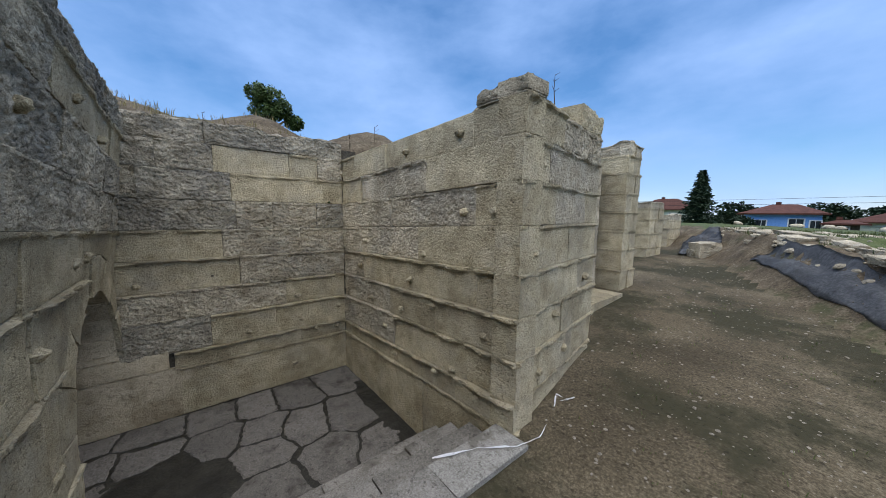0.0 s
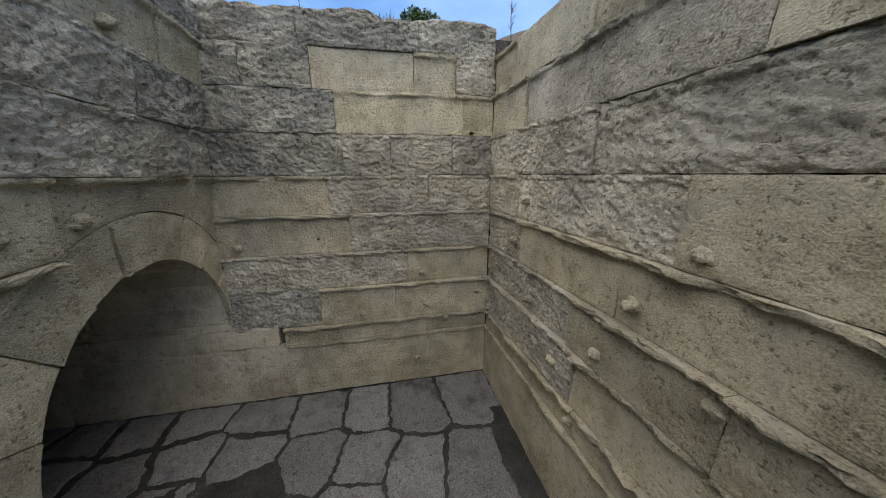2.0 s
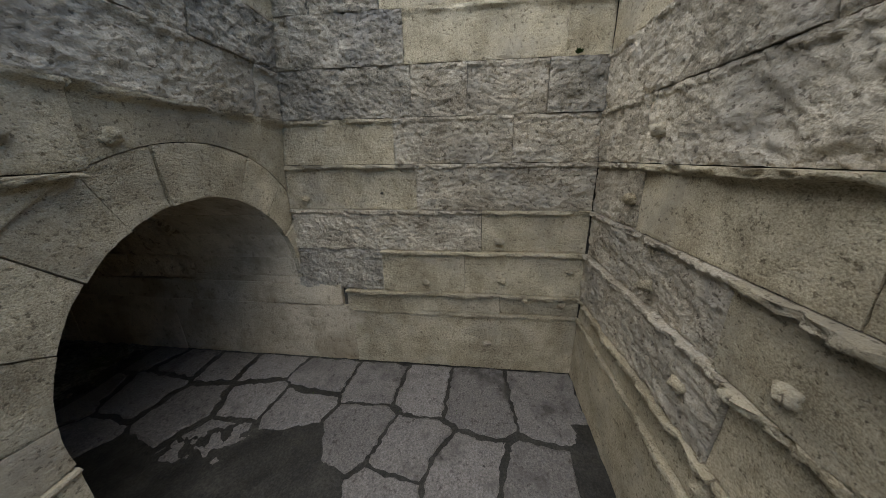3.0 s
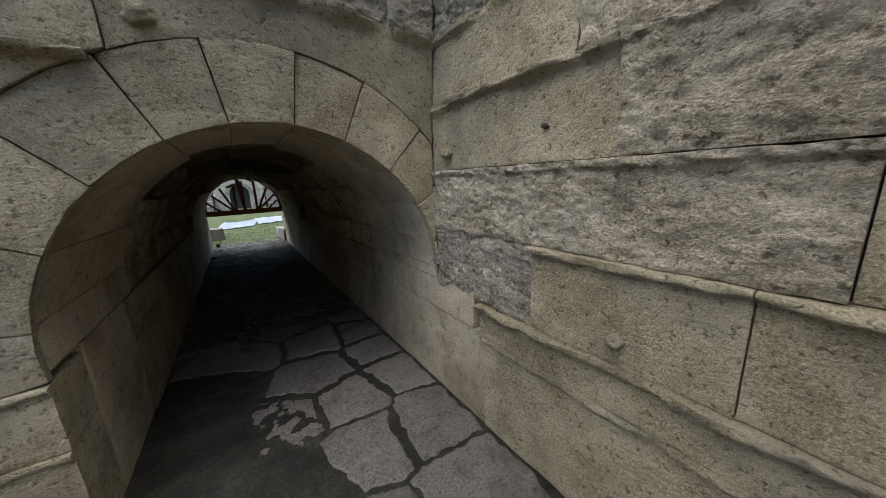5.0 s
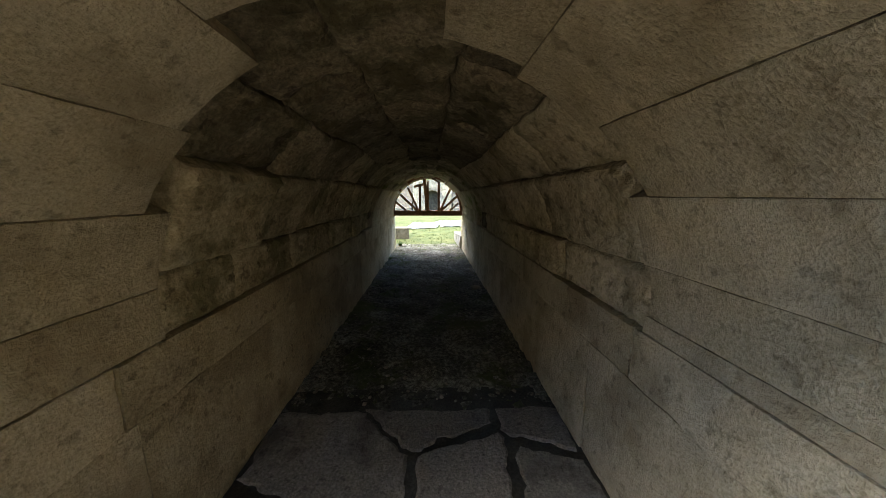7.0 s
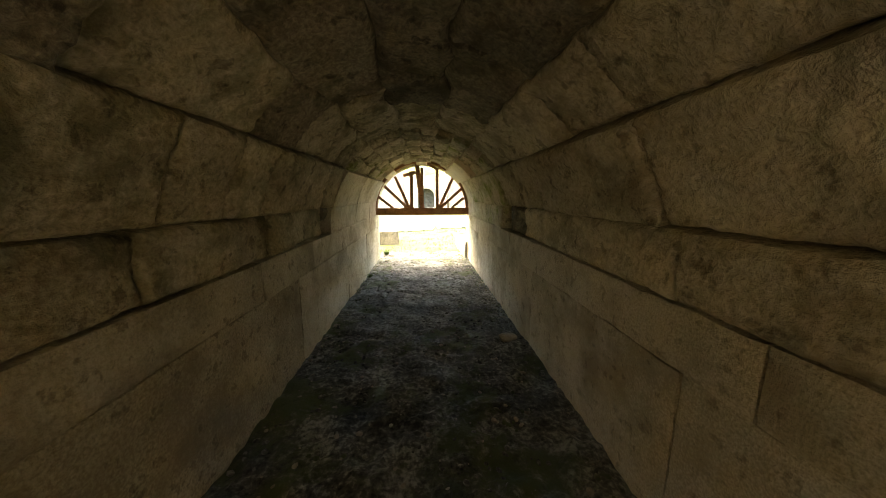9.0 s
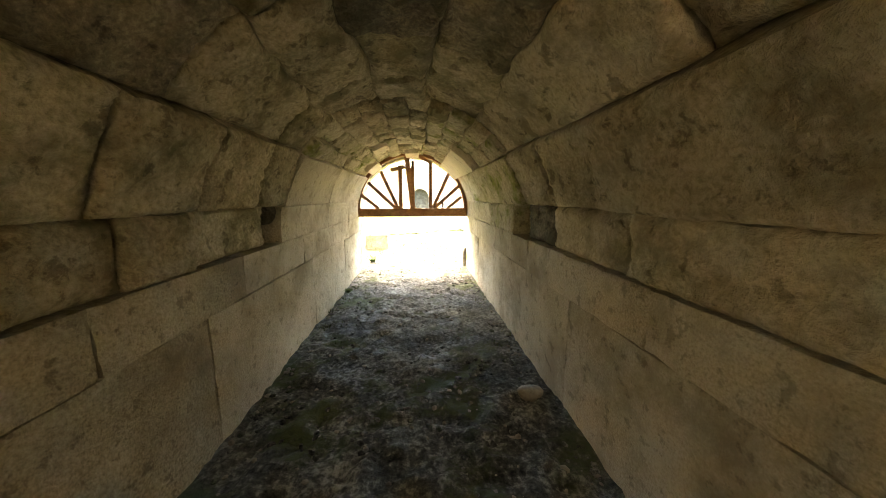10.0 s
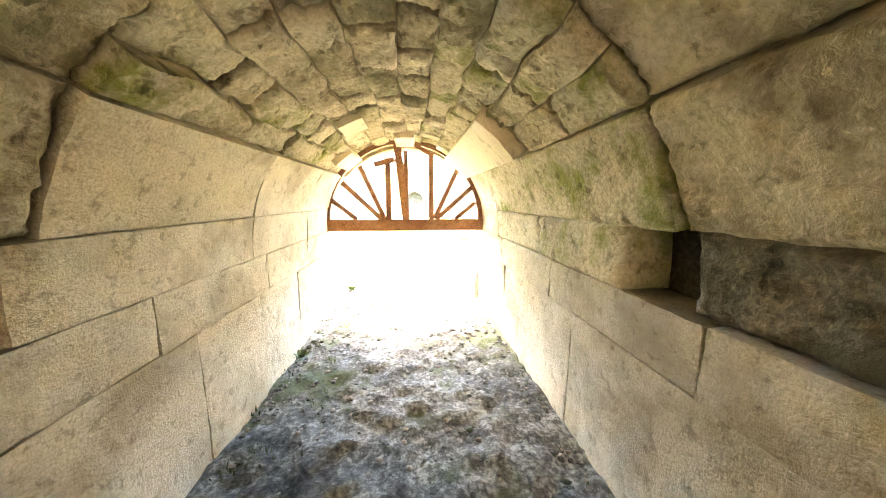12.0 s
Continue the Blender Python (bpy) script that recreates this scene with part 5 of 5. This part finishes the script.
house(-8.4, -6.2, -59, 4, 0.7, 2.7, 3.1, M_BARK, "garden_shed", "dark wooden shed beside the blue house", [(0.0, 1.1, 0.7, 0.9)])


# ---- trees ----
def leaf_crown(bm, c, rx, rz, n, size, r, holes=True):
    for k in range(n):
        while True:
            v = Vector((r.uniform(-1, 1), r.uniform(-1, 1), r.uniform(-1, 1)))
            if v.length < 1 and (not holes or fr(v.x + c[0], v.y, v.z, 1.8, 3) > -0.12 - 0.25 * (1 - v.length)):
                break
        p = Vector(c) + Vector((v.x * rx, v.y * rx, v.z * rz))
        a = Vector((r.uniform(-1, 1), r.uniform(-1, 1), r.uniform(-0.6, 0.6))).normalized() * size * r.uniform(0.6, 1.3)
        b = a.orthogonal().normalized() * size * 0.5
        q = [bm.verts.new(x) for x in (p - a, p + b, p + a, p - b)]
        bm.faces.new(q)


def tree(x, y, z0, trunk_h, crown, label, seed, size=0.11, n=1800):
    t = thing("tree", label, "tree", at=(x, y, z0))
    r = random.Random(seed)
    bm = bmesh.new()
    tube(bm, [(0, 0, -0.2), (0.05, 0.02, trunk_h * 0.5), (0.1, 0.0, trunk_h)], [0.14, 0.11, 0.08], 8)
    for cx, cy, cz, rx, rz in crown:
        tube(bm, [(0.08, 0, trunk_h * 0.8), (cx * 0.5, cy * 0.5, (trunk_h + cz) / 2), (cx, cy, cz)], [0.07, 0.05, 0.015], 6)
    part("trunk", bm, M_BARK, t)
    bm = bmesh.new()
    for c in crown:
        leaf_crown(bm, c[:3], c[3], c[4], n, size, r)
    part("crown", bm, M_LEAF, t)


tree(12.0, -4.3, 5.3, 2.4, [(0, 0, 3.3, 0.75, 0.8), (-0.3, 0.55, 3.5, 0.6, 0.5), (0.2, -0.5, 3.1, 0.6, 0.5), (0.3, -1.15, 2.55, 0.5, 0.4), (0, 0.2, 2.8, 0.8, 0.5)], "small leafy green tree behind the wall", 4, 0.085, 1100)


def fir(x, y, z0, h, w, label, seed):
    t = thing("fir_tree", label, "tree", at=(x, y, z0))
    r = random.Random(seed)
    bm = bmesh.new()
    tube(bm, [(0, 0, -0.3), (0, 0, h * 0.5), (0, 0, h * 0.98)], [0.22, 0.13, 0.02], 8)
    part("trunk", bm, M_BARK, t)
    bm = bmesh.new()
    for k in range(34):
        f = k / 33
        zz = h * (0.08 + 0.90 * f)
        reach = w / 2 * (1 - f) ** 0.85 + 0.08
        for j in range(11):
            a = r.uniform(0, 6.28)
            l_ = reach * r.uniform(0.6, 1.1)
            for s in range(10):
                q = l_ * (s + 1) / 10
                p = Vector((math.cos(a) * q, math.sin(a) * q, zz - 0.25 * q + 0.12 * q * q / max(0.3, l_)))
                for _ in range(3):
                    d = Vector((r.uniform(-1, 1), r.uniform(-1, 1), r.uniform(-0.8, 0.3))) * 0.42
                    e = d.orthogonal().normalized() * 0.09
                    bm.faces.new([bm.verts.new(v) for v in (p - e, p + e, p + d)])
    part("needles", bm, M_NEEDLE, t)


fir(4.1, -50, 1.0, 8.0, 5.0, "tall dark green fir tree near the houses", 2)


def bush(x, y, z, rx, rz, label, seed, mat, n=900, size=0.22):
    b = thing("bush", label, "bush", "garden bushes", at=(x, y, z))
    r = random.Random(seed)
    bm = bmesh.new()
    for k in range(4):
        a = k * 1.6
        tube(bm, [(0, 0, -0.2), (math.cos(a) * rx * 0.4, math.sin(a) * rx * 0.4, rz)], [0.05, 0.02], 5)
    part("stems", bm, M_BARK, b)
    bm = bmesh.new()
    leaf_crown(bm, (0, 0, rz), rx, rz, n, size, r)
    part("foliage", bm, mat, b)


bush(0.8, -52, 1.0, 1.6, 1.3, "dark green garden bush beside the fir", 3, M_NEEDLE)
bush(6.5, -55, 1.0, 2.4, 0.7, "low green hedge by the houses", 5, M_LEAF)
bush(9.5, -56, 1.0, 2.0, 0.6, "low green hedge by the houses", 6, M_LEAF)
bush(-12.2, -42, 0.9, 2.0, 1.5, "dark reddish garden bush in the field", 7, material("dark_red_leaves", [(0.02, 0.012, 0.012), (0.04, 0.02, 0.02), (0.07, 0.03, 0.03)], 3, 0.8, 0.1, 20))
bush(-2.5, -58.5, 0.8, 0.9, 0.5, "green bush in front of the blue house", 8, M_LEAF, 400)
for k, x in enumerate((-30, -24, -13, -6, -1.5, 8, 24, 30, 38)):
    bush(x, -105 - 6 * math.sin(k * 2), 0.9, 4.5, 2.6 + 0.8 * math.sin(k * 3), "distant dark green trees on the skyline", 20 + k, M_NEEDLE, 1100, 0.5)
backwood = bmesh.new()
rb = random.Random(14)
for k in range(9000):
    x = rb.uniform(-160, 160)
    hgt = 3.0 + 2.5 * nz(x, 0, 0, 0.06) + 1.5 * nz(x, 3, 0, 0.3)
    p = Vector((x, -165 + rb.uniform(-4, 4), 0.6 + rb.random() * max(0.8, hgt)))
    a = Vector((rb.uniform(-1, 1), rb.uniform(-1, 1), rb.uniform(-1, 1))).normalized() * 0.9
    b = a.orthogonal().normalized() * 0.5
    backwood.faces.new([backwood.verts.new(v) for v in (p - a, p + b, p + a, p - b)])
tagged(part("far_woods", backwood, M_NEEDLE), "line of dark woods on the horizon", "woods", kind="stuff")

# ---- power line ----
line = thing("power_line", "thin black cables strung across the sky behind the houses", "cable", at=(0, -70, 0))
for k, z in enumerate((6.2, 7.0)):
    bm = bmesh.new()
    tube(bm, [(-60 + 10 * j, 0, z - 0.9 * math.sin(math.pi * j / 13)) for j in range(14)], [0.022] * 14, 5)
    part("cable", bm, M_CABLE, line)
for k, x in enumerate((-60, 70)):
    bm = bmesh.new()
    tube(bm, [(x, 0, 0.3), (x, 0, 7.6)], [0.14, 0.09], 7)
    part("pole", bm, M_BARK, line)
